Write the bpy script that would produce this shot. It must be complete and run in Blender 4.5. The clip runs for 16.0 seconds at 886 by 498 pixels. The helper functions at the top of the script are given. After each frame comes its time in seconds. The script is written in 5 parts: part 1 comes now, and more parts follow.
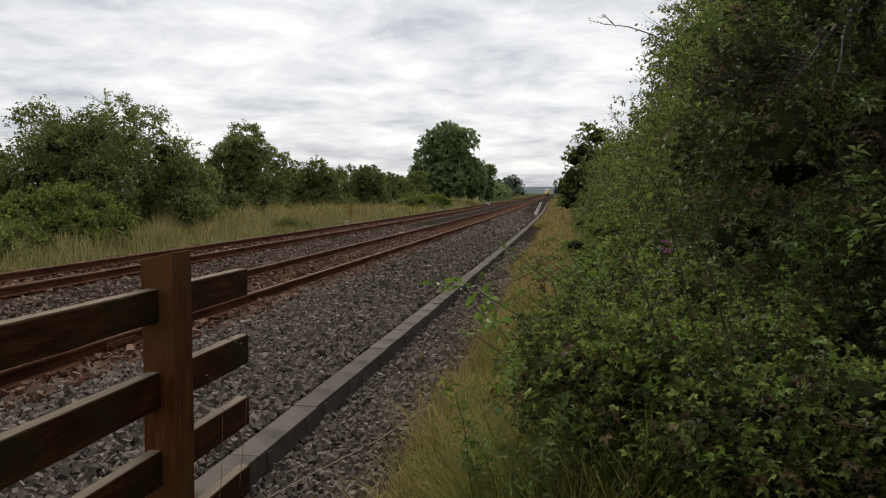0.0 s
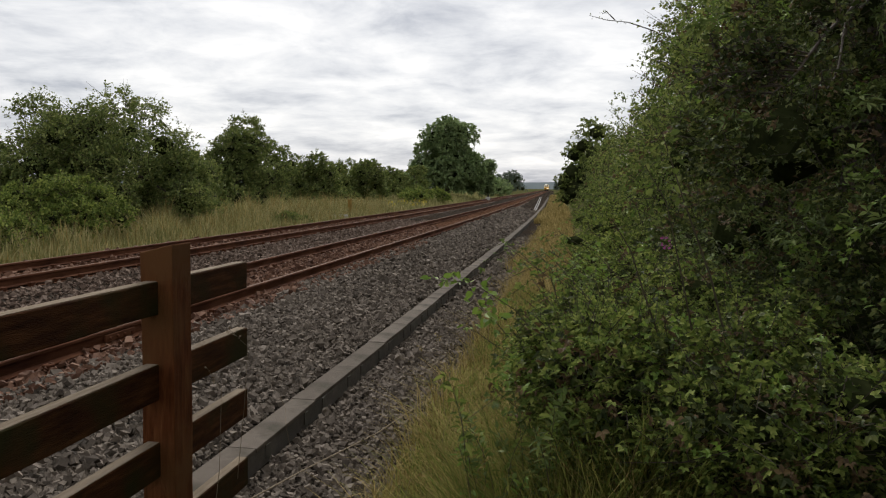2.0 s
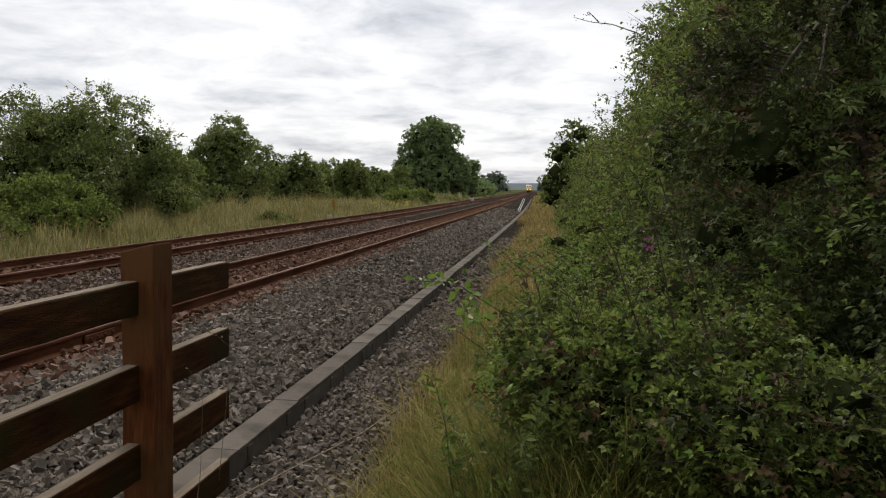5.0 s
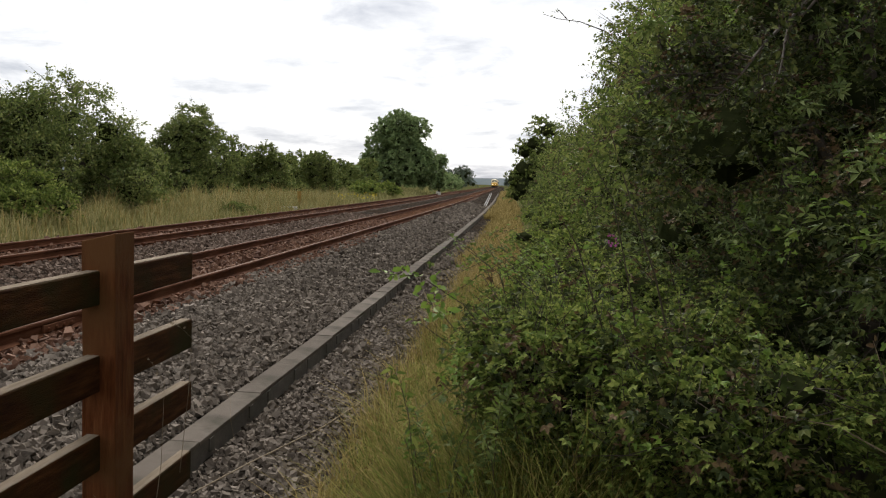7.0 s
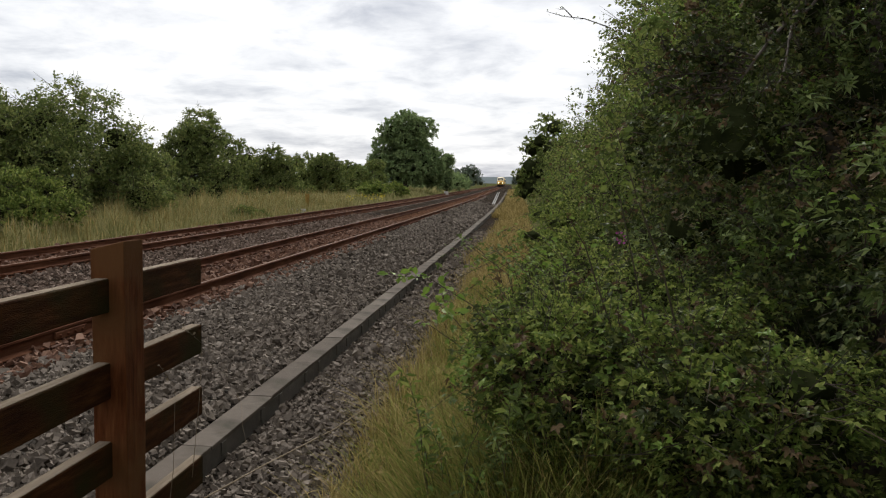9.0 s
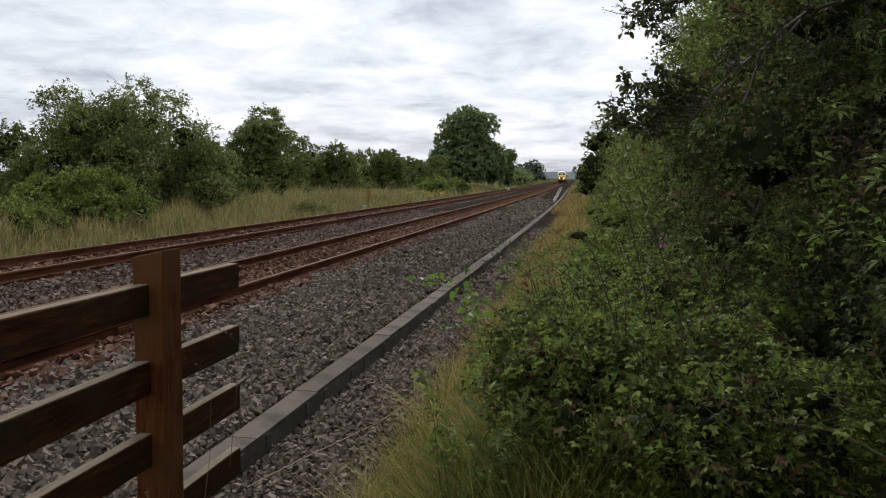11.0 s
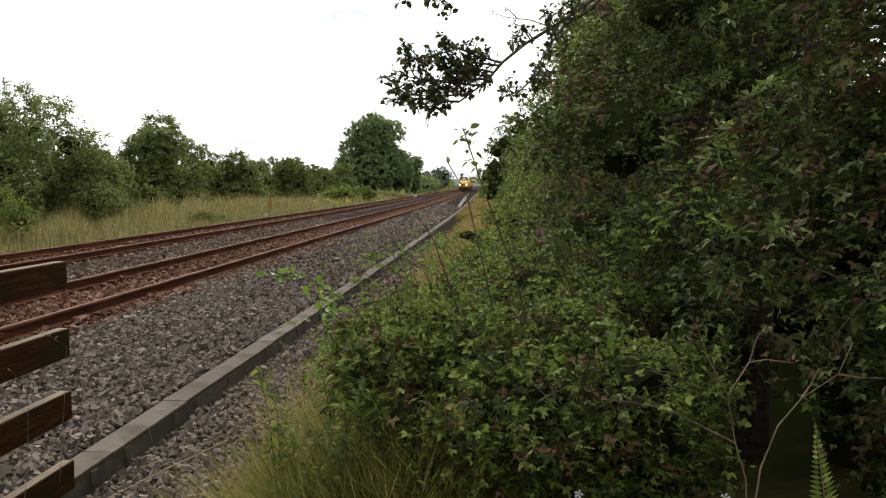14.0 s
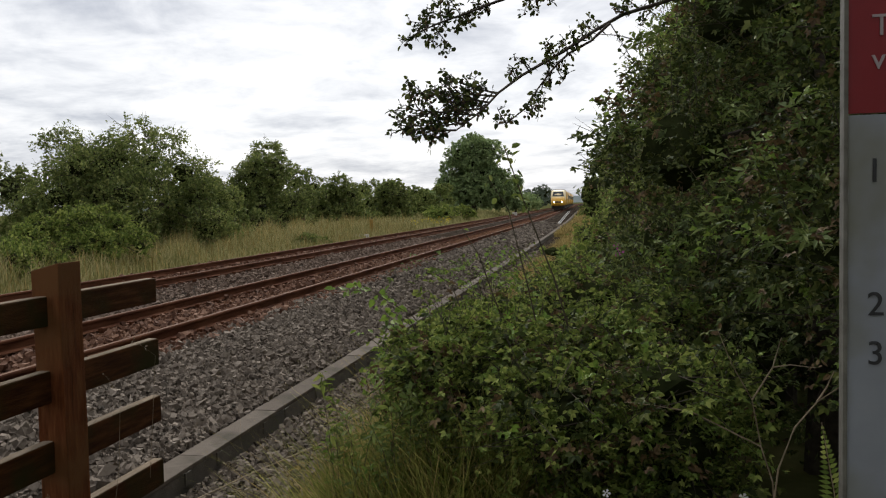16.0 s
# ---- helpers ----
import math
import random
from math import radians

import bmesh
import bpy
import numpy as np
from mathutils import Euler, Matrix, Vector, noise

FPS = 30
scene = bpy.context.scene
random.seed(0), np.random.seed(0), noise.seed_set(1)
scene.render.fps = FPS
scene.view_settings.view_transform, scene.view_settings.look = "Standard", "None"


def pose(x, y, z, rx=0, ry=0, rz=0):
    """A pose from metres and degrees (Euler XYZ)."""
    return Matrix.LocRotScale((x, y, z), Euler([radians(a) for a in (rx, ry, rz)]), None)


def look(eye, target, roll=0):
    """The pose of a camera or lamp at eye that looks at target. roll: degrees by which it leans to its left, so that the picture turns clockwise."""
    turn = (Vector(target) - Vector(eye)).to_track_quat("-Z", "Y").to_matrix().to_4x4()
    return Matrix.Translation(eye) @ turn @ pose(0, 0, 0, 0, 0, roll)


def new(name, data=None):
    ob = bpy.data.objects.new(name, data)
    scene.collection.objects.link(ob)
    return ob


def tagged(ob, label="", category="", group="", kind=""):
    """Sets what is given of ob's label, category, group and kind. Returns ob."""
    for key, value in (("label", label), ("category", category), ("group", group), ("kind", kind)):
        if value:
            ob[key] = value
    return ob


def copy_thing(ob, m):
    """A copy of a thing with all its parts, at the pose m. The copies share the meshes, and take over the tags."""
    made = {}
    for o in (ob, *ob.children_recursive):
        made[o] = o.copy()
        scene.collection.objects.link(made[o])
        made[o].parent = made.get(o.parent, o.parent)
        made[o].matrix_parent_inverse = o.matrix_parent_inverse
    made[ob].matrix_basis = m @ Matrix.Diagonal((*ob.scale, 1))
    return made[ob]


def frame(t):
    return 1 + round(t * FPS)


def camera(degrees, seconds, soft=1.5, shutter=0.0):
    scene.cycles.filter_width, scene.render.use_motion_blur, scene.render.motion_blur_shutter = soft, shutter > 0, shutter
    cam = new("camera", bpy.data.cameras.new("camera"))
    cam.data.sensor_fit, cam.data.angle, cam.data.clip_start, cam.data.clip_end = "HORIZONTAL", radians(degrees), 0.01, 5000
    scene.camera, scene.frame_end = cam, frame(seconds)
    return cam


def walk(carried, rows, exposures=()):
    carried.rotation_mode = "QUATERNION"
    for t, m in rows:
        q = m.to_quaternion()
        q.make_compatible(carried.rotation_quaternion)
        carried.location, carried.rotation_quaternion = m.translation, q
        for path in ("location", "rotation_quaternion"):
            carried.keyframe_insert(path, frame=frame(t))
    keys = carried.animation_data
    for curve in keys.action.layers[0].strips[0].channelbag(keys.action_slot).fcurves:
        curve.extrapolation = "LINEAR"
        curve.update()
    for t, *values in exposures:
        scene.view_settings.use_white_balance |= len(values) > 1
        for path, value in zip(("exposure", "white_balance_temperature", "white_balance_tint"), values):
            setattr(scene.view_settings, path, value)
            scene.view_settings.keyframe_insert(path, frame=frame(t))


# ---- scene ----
cam = camera(57.7, 16.0, soft=1.15)
# seconds, x, y, z, yaw, pitch, roll; x = 0 on the near rail, z = 0 on the rail heads
ROWS = [
    (0, 4.787, 0.001, 1.520, 9.31, -4.01, -0.18),
    (0.5, 4.788, 0.004, 1.524, 9.38, -4.32, -0.46),
    (1, 4.797, -0.010, 1.524, 9.30, -4.14, -0.58),
    (1.5, 4.789, 0.002, 1.522, 9.61, -3.94, -0.60),
    (2, 4.789, -0.005, 1.521, 9.30, -4.39, -0.67),
    (2.5, 4.794, -0.003, 1.522, 9.43, -4.69, -0.60),
    (3, 4.794, -0.008, 1.521, 9.47, -4.72, -0.87),
    (3.5, 4.791, -0.003, 1.521, 9.21, -4.69, -1.00),
    (6, 4.786, 0.005, 1.519, 6.82, -3.70, -0.89),
    (6.5, 4.785, 0.002, 1.522, 5.97, -3.40, -1.17),
    (7, 4.791, -0.010, 1.520, 5.81, -4.71, -1.91),
    (7.5, 4.784, 0.004, 1.522, 5.70, -5.31, -1.71),
    (8, 4.782, 0.009, 1.520, 6.09, -4.13, -1.15),
    (8.5, 4.786, 0.009, 1.519, 5.81, -4.47, -0.86),
    (11, 5.030, -0.165, 1.612, 10.82, -5.16, -0.76),
    (11.5, 5.174, -0.121, 1.610, 7.57, -4.59, -0.65),
    (12, 5.360, -0.062, 1.543, 10.61, -4.54, -0.75),
    (12.5, 5.439, -0.047, 1.523, 10.73, -4.82, -1.12),
    (13, 5.384, -0.019, 1.517, 8.13, -3.74, -0.33),
    (13.5, 5.322, 0.008, 1.510, 4.53, -4.06, 0.17),
    (14, 5.334, 0.006, 1.509, 4.36, -4.55, 0.09),
    (14.5, 5.415, 0.013, 1.507, 6.61, -4.27, 0.37),
    (15, 5.533, -0.020, 1.497, 10.85, -3.17, 0.34),
    (15.5, 5.592, -0.079, 1.502, 10.73, -3.38, 0.67),
    (16, 5.620, -0.183, 1.499, 11.60, -3.13, 1.35),
]
EXPOSURES = [(t, e, k, 10) for t, e, k in ((0.0, 0.05, 6650), (5.5, 0.18, 6650), (7.0, 0.42, 6700), (7.5, 0.62, 6750), (8.0, 0.32, 6650), (8.5, 0.26, 6650), (11.0, 0.14, 6300), (11.6, 0.25, 6500), (12.5, 0.68, 6700), (14.5, 0.74, 6700), (15.3, 0.4, 6600), (16.0, 0.25, 6600))]
walk(cam, [(t, pose(x, y, z, 90 + pitch, roll, yaw)) for t, x, y, z, yaw, pitch, roll in ROWS], EXPOSURES)

# ---- light: overcast sky and a weak wide sun ----
SUN_EL, SUN_AZ = radians(42), radians(-8)
world = bpy.data.worlds.new("overcast_sky")
scene.world = world
world.use_nodes = True


def world_sky():
    nt = world.node_tree
    nt.nodes.clear()
    n = lambda kind: nt.nodes.new(kind)
    link = nt.links.new
    tc, sep = n("ShaderNodeTexCoord"), n("ShaderNodeSeparateXYZ")
    link(tc.outputs["Generated"], sep.inputs[0])
    z = n("ShaderNodeMath"); z.operation = "ADD"; z.inputs[1].default_value = 0.16
    zm = n("ShaderNodeMath"); zm.operation = "MAXIMUM"; zm.inputs[1].default_value = 0.05
    link(sep.outputs[2], z.inputs[0]); link(z.outputs[0], zm.inputs[0])
    dx, dy = n("ShaderNodeMath"), n("ShaderNodeMath")
    for d, i in ((dx, 0), (dy, 1)):
        d.operation = "DIVIDE"
        link(sep.outputs[i], d.inputs[0]); link(zm.outputs[0], d.inputs[1])
    comb = n("ShaderNodeCombineXYZ")
    link(dx.outputs[0], comb.inputs[0]); link(dy.outputs[0], comb.inputs[1])
    noise_a, noise_b = n("ShaderNodeTexNoise"), n("ShaderNodeTexNoise")
    for t, s, d, r in ((noise_a, 0.9, 7, 0.58), (noise_b, 2.6, 6, 0.6)):
        t.inputs["Scale"].default_value, t.inputs["Detail"].default_value, t.inputs["Roughness"].default_value = s, d, r
        t.inputs["Distortion"].default_value = 0.35
        link(comb.outputs[0], t.inputs["Vector"])
    mixn = n("ShaderNodeMix"); mixn.data_type = "FLOAT"; mixn.inputs[0].default_value = 0.4
    link(noise_a.outputs[0], mixn.inputs[2]); link(noise_b.outputs[0], mixn.inputs[3])
    ramp = n("ShaderNodeValToRGB")
    el = ramp.color_ramp.elements
    el[0].position, el[0].color = 0.36, (0.40, 0.43, 0.50, 1)
    el[1].position, el[1].color = 0.62, (1.03, 1.03, 1.03, 1)
    mid = el.new(0.49); mid.color = (0.74, 0.76, 0.80, 1)
    link(mixn.outputs[0], ramp.inputs[0])
    sky = n("ShaderNodeTexSky")
    sky.sky_type, sky.sun_disc, sky.sun_elevation, sky.sun_rotation = "NISHITA", False, SUN_EL, SUN_AZ
    skyc = n("ShaderNodeMix"); skyc.data_type = "RGBA"; skyc.blend_type = "MULTIPLY"; skyc.inputs[0].default_value = 1.0
    link(sky.outputs[0], skyc.inputs[6]); skyc.inputs[7].default_value = (0.08, 0.08, 0.08, 1)
    mix = n("ShaderNodeMix"); mix.data_type = "RGBA"; mix.inputs[0].default_value = 0.93
    link(skyc.outputs[2], mix.inputs[6]); link(ramp.outputs[0], mix.inputs[7])
    # thin cloud is brighter around the hidden sun, and dimmer away from it
    dot = n("ShaderNodeVectorMath"); dot.operation = "DOT_PRODUCT"
    link(tc.outputs["Generated"], dot.inputs[0])
    dot.inputs[1].default_value = (math.cos(SUN_EL) * math.sin(SUN_AZ), math.cos(SUN_EL) * math.cos(SUN_AZ), math.sin(SUN_EL))
    gain = n("ShaderNodeMapRange")
    gain.inputs[1].default_value, gain.inputs[2].default_value, gain.inputs[3].default_value, gain.inputs[4].default_value = -1, 1, 0.7, 1.08
    link(dot.outputs["Value"], gain.inputs[0])
    bg, out = n("ShaderNodeBackground"), n("ShaderNodeOutputWorld")
    link(gain.outputs[0], bg.inputs[1])
    link(mix.outputs[2], bg.inputs[0]); link(bg.outputs[0], out.inputs[0])


world_sky()
sun = new("sun", bpy.data.lights.new("sun", "SUN"))
sun.data.energy, sun.data.angle, sun.data.color = 2.0, radians(35), (1.0, 0.97, 0.92)
sun.matrix_world = look((0, 0, 50), (-50 * math.cos(SUN_EL) * math.sin(SUN_AZ), -50 * math.cos(SUN_EL) * math.cos(SUN_AZ), 50 - 50 * math.sin(SUN_EL)))


# ---- materials ----
def mat(name, colors, rough=0.8, scale=8.0, bump=0.3, bump_scale=60.0, metal=0.0, island=0.0, obj=0.0, translucent=0.0, spec=0.3, stretch=(1, 1, 1), stain=None, stain_scale=1.2, voronoi=0.0):
    """Noise between two or more colours, a second scale of grain, bump, and variation piece by piece."""
    m = bpy.data.materials.new(name)
    m.use_nodes = True
    nt = m.node_tree
    bsdf, out = nt.nodes["Principled BSDF"], nt.nodes["Material Output"]
    n, link = nt.nodes.new, nt.links.new
    tc, mp = n("ShaderNodeTexCoord"), n("ShaderNodeMapping")
    mp.inputs["Scale"].default_value = stretch
    link(tc.outputs["Object"], mp.inputs[0])
    tex = n("ShaderNodeTexNoise")
    tex.inputs["Scale"].default_value, tex.inputs["Detail"].default_value, tex.inputs["Roughness"].default_value = scale, 6, 0.65
    link(mp.outputs[0], tex.inputs["Vector"])
    value = tex.outputs[0]
    if voronoi:
        vor = n("ShaderNodeTexVoronoi"); vor.inputs["Scale"].default_value = voronoi
        link(mp.outputs[0], vor.inputs["Vector"])
        sepc = n("ShaderNodeSeparateColor"); link(vor.outputs["Color"], sepc.inputs[0])
        value = sepc.outputs[0]
    for amount, node, socket in ((island, "ShaderNodeNewGeometry", "Random Per Island"), (obj, "ShaderNodeObjectInfo", "Random")):
        if amount:
            g, mx = n(node), n("ShaderNodeMix")
            mx.data_type = "FLOAT"; mx.inputs[0].default_value = amount
            link(value, mx.inputs[2]); link(g.outputs[socket], mx.inputs[3])
            value = mx.outputs[0]
    ramp = n("ShaderNodeValToRGB")
    el = ramp.color_ramp.elements
    lo, hi = (0.1, 0.9) if (island or obj or voronoi) else (0.3, 0.7)
    el[0].position, el[0].color = lo, (*colors[0], 1)
    el[1].position, el[1].color = hi, (*colors[-1], 1)
    for i, c in enumerate(colors[1:-1]):
        el.new(lo + (hi - lo) * (i + 1) / (len(colors) - 1)).color = (*c, 1)
    link(value, ramp.inputs[0])
    color = ramp.outputs[0]
    if stain:
        st, sr, mx = n("ShaderNodeTexNoise"), n("ShaderNodeValToRGB"), n("ShaderNodeMix")
        st.inputs["Scale"].default_value, st.inputs["Detail"].default_value = stain_scale, 5
        link(tc.outputs["Object"], st.inputs["Vector"])
        sr.color_ramp.elements[0].position, sr.color_ramp.elements[1].position = 0.48, 0.66
        link(st.outputs[0], sr.inputs[0])
        mx.data_type = "RGBA"; mx.inputs[7].default_value = (*stain, 1)
        link(sr.outputs[0], mx.inputs[0]); link(color, mx.inputs[6])
        color = mx.outputs[2]
    link(color, bsdf.inputs["Base Color"])
    bsdf.inputs["Roughness"].default_value, bsdf.inputs["Metallic"].default_value = rough, metal
    bsdf.inputs["Specular IOR Level"].default_value = spec
    if bump:
        bt, bp = n("ShaderNodeTexNoise"), n("ShaderNodeBump")
        bt.inputs["Scale"].default_value, bt.inputs["Detail"].default_value = bump_scale, 4
        link(mp.outputs[0], bt.inputs["Vector"])
        bp.inputs["Strength"].default_value, bp.inputs["Distance"].default_value = bump, 0.01
        link(vor.outputs["Distance"] if voronoi else bt.outputs[0], bp.inputs["Height"])
        if voronoi:
            bp.inputs["Distance"].default_value = 0.04
        link(bp.outputs[0], bsdf.inputs["Normal"])
    if translucent:
        tr, ms = n("ShaderNodeBsdfTranslucent"), n("ShaderNodeMixShader")
        link(color, tr.inputs[0]); ms.inputs[0].default_value = translucent
        link(bsdf.outputs[0], ms.inputs[1]); link(tr.outputs[0], ms.inputs[2]); link(ms.outputs[0], out.inputs[0])
    return m


def glow(name, color, strength):
    m = bpy.data.materials.new(name)
    m.use_nodes = True
    b = m.node_tree.nodes["Principled BSDF"]
    b.inputs["Base Color"].default_value = b.inputs["Emission Color"].default_value = (*color, 1)
    b.inputs["Emission Strength"].default_value = strength
    return m


M_STONE = mat("grey_ballast", [(0.034, 0.027, 0.021), (0.115, 0.094, 0.075), (0.19, 0.158, 0.128), (0.31, 0.262, 0.215)], 0.9, 30, 0.5, 120, island=0.6, spec=0.1)
M_STONE_OBJ = mat("grey_ballast_stone", [(0.035, 0.03, 0.024), (0.105, 0.089, 0.072), (0.28, 0.24, 0.2)], 0.9, 30, 0.5, 120, obj=0.7, spec=0.15)
M_RUSTSTONE = mat("rust_stained_ballast", [(0.06, 0.027, 0.016), (0.14, 0.07, 0.042), (0.26, 0.15, 0.10)], 0.9, 30, 0.4, 120, island=0.6)
M_SIXFOOT = mat("brown_dusted_ballast", [(0.04, 0.026, 0.019), (0.115, 0.08, 0.06), (0.18, 0.13, 0.10), (0.28, 0.215, 0.175)], 0.9, 30, 0.5, 120, island=0.6, spec=0.1)
# much darker than the stones, so it paints the shade in their gaps
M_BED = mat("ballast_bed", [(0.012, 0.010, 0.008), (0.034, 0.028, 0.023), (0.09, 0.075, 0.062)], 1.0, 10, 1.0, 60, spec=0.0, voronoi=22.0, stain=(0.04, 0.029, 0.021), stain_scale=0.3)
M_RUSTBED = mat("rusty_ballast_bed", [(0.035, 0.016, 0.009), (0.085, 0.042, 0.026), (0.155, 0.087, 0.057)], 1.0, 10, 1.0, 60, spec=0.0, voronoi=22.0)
M_RAIL = mat("rusted_rail_steel", [(0.04, 0.014, 0.007), (0.09, 0.034, 0.016), (0.15, 0.065, 0.034)], 0.9, 6, 0.4, 90, spec=0.1, stretch=(1, 0.15, 1))
M_RAILTOP = mat("worn_rail_head", [(0.10, 0.05, 0.03), (0.19, 0.11, 0.07)], 0.8, 5, 0.1, 80, spec=0.15, stretch=(1, 0.05, 1))
M_SLEEPER = mat("weathered_sleeper", [(0.05, 0.028, 0.018), (0.10, 0.06, 0.042), (0.15, 0.10, 0.075)], 0.9, 7, 0.5, 50, obj=0.4)
M_CONCRETE = mat("weathered_concrete", [(0.09, 0.074, 0.06), (0.138, 0.116, 0.096), (0.19, 0.163, 0.137)], 0.95, 9, 0.35, 130, obj=0.35, spec=0.08, stain=(0.075, 0.066, 0.052), stain_scale=2.5)
M_TROUGH = mat("trough_side_concrete", [(0.075, 0.065, 0.055), (0.14, 0.12, 0.10)], 0.92, 7, 0.4, 100, stain=(0.08, 0.075, 0.06), stain_scale=2.0)
M_POST = mat("red_brown_stained_timber", [(0.046, 0.013, 0.004), (0.112, 0.034, 0.011), (0.165, 0.066, 0.023)], 0.85, 9, 0.5, 70, spec=0.1, stretch=(5, 5, 0.5), stain=(0.125, 0.056, 0.021), stain_scale=3.0)
M_RAILWOOD = mat("dark_stained_fence_rail", [(0.022, 0.008, 0.003), (0.052, 0.019, 0.006), (0.10, 0.04, 0.014)], 0.92, 8, 0.5, 70, spec=0.08, stretch=(5, 0.6, 5), stain=(0.028, 0.024, 0.007), stain_scale=3.0)
M_RAILTOPWOOD = mat("pale_timber_edge", [(0.15, 0.11, 0.07), (0.26, 0.205, 0.145)], 0.95, 10, 0.4, 80, stretch=(5, 0.6, 5))
M_SOIL = mat("grassy_soil", [(0.045, 0.04, 0.02), (0.085, 0.085, 0.035), (0.15, 0.13, 0.06)], 1.0, 1.5, 0.6, 15, spec=0.0, stain=(0.05, 0.065, 0.02), stain_scale=0.25)
M_DRY = mat("dry_grass_blades", [(0.075, 0.06, 0.018), (0.27, 0.205, 0.072), (0.52, 0.4, 0.18)], 0.9, 0.5, 0, island=0.6, translucent=0.35, spec=0.05)
M_FARGRASS = mat("pale_green_tall_grass", [(0.08, 0.095, 0.032), (0.25, 0.24, 0.095), (0.5, 0.42, 0.23)], 0.9, 0.35, 0, island=0.55, translucent=0.35, spec=0.05)
M_GREEN = mat("green_grass_blades", [(0.04, 0.06, 0.012), (0.19, 0.215, 0.045), (0.46, 0.42, 0.14)], 0.9, 0.6, 0, island=0.6, translucent=0.35, spec=0.05)
M_LEAF = mat("hawthorn_leaves", [(0.036, 0.056, 0.013), (0.128, 0.172, 0.04), (0.32, 0.345, 0.105)], 0.6, 0.9, 0, island=0.62, translucent=0.38, spec=0.18)
# hedge leaf colour lowered to hold the shade the near growth stands in
M_LEAF_D = mat("shade_darkened_leaves", [(0.022, 0.034, 0.009), (0.048, 0.066, 0.016), (0.18, 0.195, 0.058)], 0.6, 0.9, 0, island=0.65, translucent=0.25, spec=0.18)
M_LEAF_B = mat("bramble_leaves", [(0.042, 0.07, 0.016), (0.155, 0.207, 0.046), (0.38, 0.41, 0.115)], 0.7, 1.2, 0, island=0.6, translucent=0.35, spec=0.1)
M_LEAF_L = mat("long_willowherb_leaves", [(0.055, 0.085, 0.022), (0.13, 0.18, 0.05), (0.28, 0.33, 0.11)], 0.6, 0.9, 0, island=0.55, translucent=0.25, spec=0.3)
M_LEAF_Y = mat("fresh_yellow_green_leaves", [(0.10, 0.17, 0.03), (0.18, 0.28, 0.05), (0.27, 0.34, 0.07)], 0.5, 2, 0, island=0.6, translucent=0.35)
M_LEAF_R = mat("browned_leaves", [(0.06, 0.04, 0.02), (0.12, 0.075, 0.035), (0.17, 0.12, 0.05)], 0.7, 2, 0, island=0.7, translucent=0.2)
M_LEAF_FAR = mat("distant_field_maple_leaves", [(0.05, 0.078, 0.02), (0.145, 0.185, 0.048), (0.34, 0.36, 0.12)], 0.65, 0.4, 0, island=0.55, translucent=0.35)
# lighter and bluer leaf colour, with some distance haze mixed in
M_LEAF_OAK = mat("hazed_tree_leaves", [(0.085, 0.135, 0.055), (0.2, 0.275, 0.11), (0.37, 0.44, 0.2)], 0.65, 0.25, 0, island=0.5, translucent=0.35)
# paled to grey-green: the haze over far trees is in the colour
M_LEAF_HAZE = mat("haze_paled_leaves", [(0.08, 0.11, 0.075), (0.15, 0.185, 0.125)], 0.8, 0.1, 0, island=0.5)
# near-black colour stands for the shade inside crowns
M_CORE = mat("crown_shade_fill", [(0.014, 0.018, 0.007), (0.04, 0.047, 0.018)], 1.0, 9, 1.0, 12, spec=0.0)
M_BARK = mat("grey_brown_bark", [(0.035, 0.027, 0.02), (0.085, 0.068, 0.052)], 0.9, 14, 0.6, 50)
M_STEM = mat("dark_bramble_stem", [(0.045, 0.036, 0.02), (0.09, 0.075, 0.04)], 0.7, 25, 0.3, 90)
M_STRAW = mat("pale_dead_stem", [(0.15, 0.11, 0.07), (0.29, 0.23, 0.155)], 0.8, 20, 0.2, 90)
M_PINK = mat("pink_petals", [(0.42, 0.06, 0.28), (0.6, 0.16, 0.45)], 0.6, 30, 0)
M_WHITE = mat("white_petals", [(0.7, 0.7, 0.68), (0.82, 0.82, 0.8)], 0.6, 30, 0)
M_YELLOWFL = mat("yellow_ragwort_flowers", [(0.45, 0.36, 0.02), (0.65, 0.52, 0.05)], 0.7, 3, 0, island=0.5)
M_STAKE = mat("ochre_painted_marker", [(0.22, 0.13, 0.03), (0.34, 0.21, 0.05)], 0.7, 9, 0.3, 60)
M_PALE = mat("pale_grey_concrete_block", [(0.36, 0.35, 0.33), (0.5, 0.49, 0.46)], 0.85, 6, 0.2, 60)
M_DUCT = mat("pale_plastic_duct", [(0.24, 0.23, 0.215), (0.33, 0.32, 0.30)], 0.6, 6, 0.1, 60)
M_YELLOW = mat("yellow_train_paint", [(0.52, 0.27, 0.015), (0.62, 0.34, 0.02)], 0.35, 1.5, 0.05, 20, spec=0.5, stain=(0.42, 0.26, 0.05), stain_scale=0.9)
M_CREAM = mat("pale_cab_paint", [(0.60, 0.49, 0.26), (0.70, 0.59, 0.36)], 0.4, 1.5, 0.05, 20, spec=0.5)
M_TRAINGREY = mat("grey_roof_grime", [(0.10, 0.095, 0.09), (0.2, 0.19, 0.18)], 0.7, 2, 0.2, 20)
M_UNDER = mat("black_underframe", [(0.012, 0.011, 0.01), (0.035, 0.03, 0.026)], 0.8, 6, 0.3, 30)
M_GLASS = mat("dark_cab_glass", [(0.015, 0.018, 0.02), (0.03, 0.034, 0.036)], 0.08, 2, 0, spec=0.6)
M_HEAD = glow("headlight_glow", (1.0, 0.86, 0.5), 5.0)
M_HEAD2 = glow("marker_light_glow", (1.0, 0.9, 0.65), 4.0)
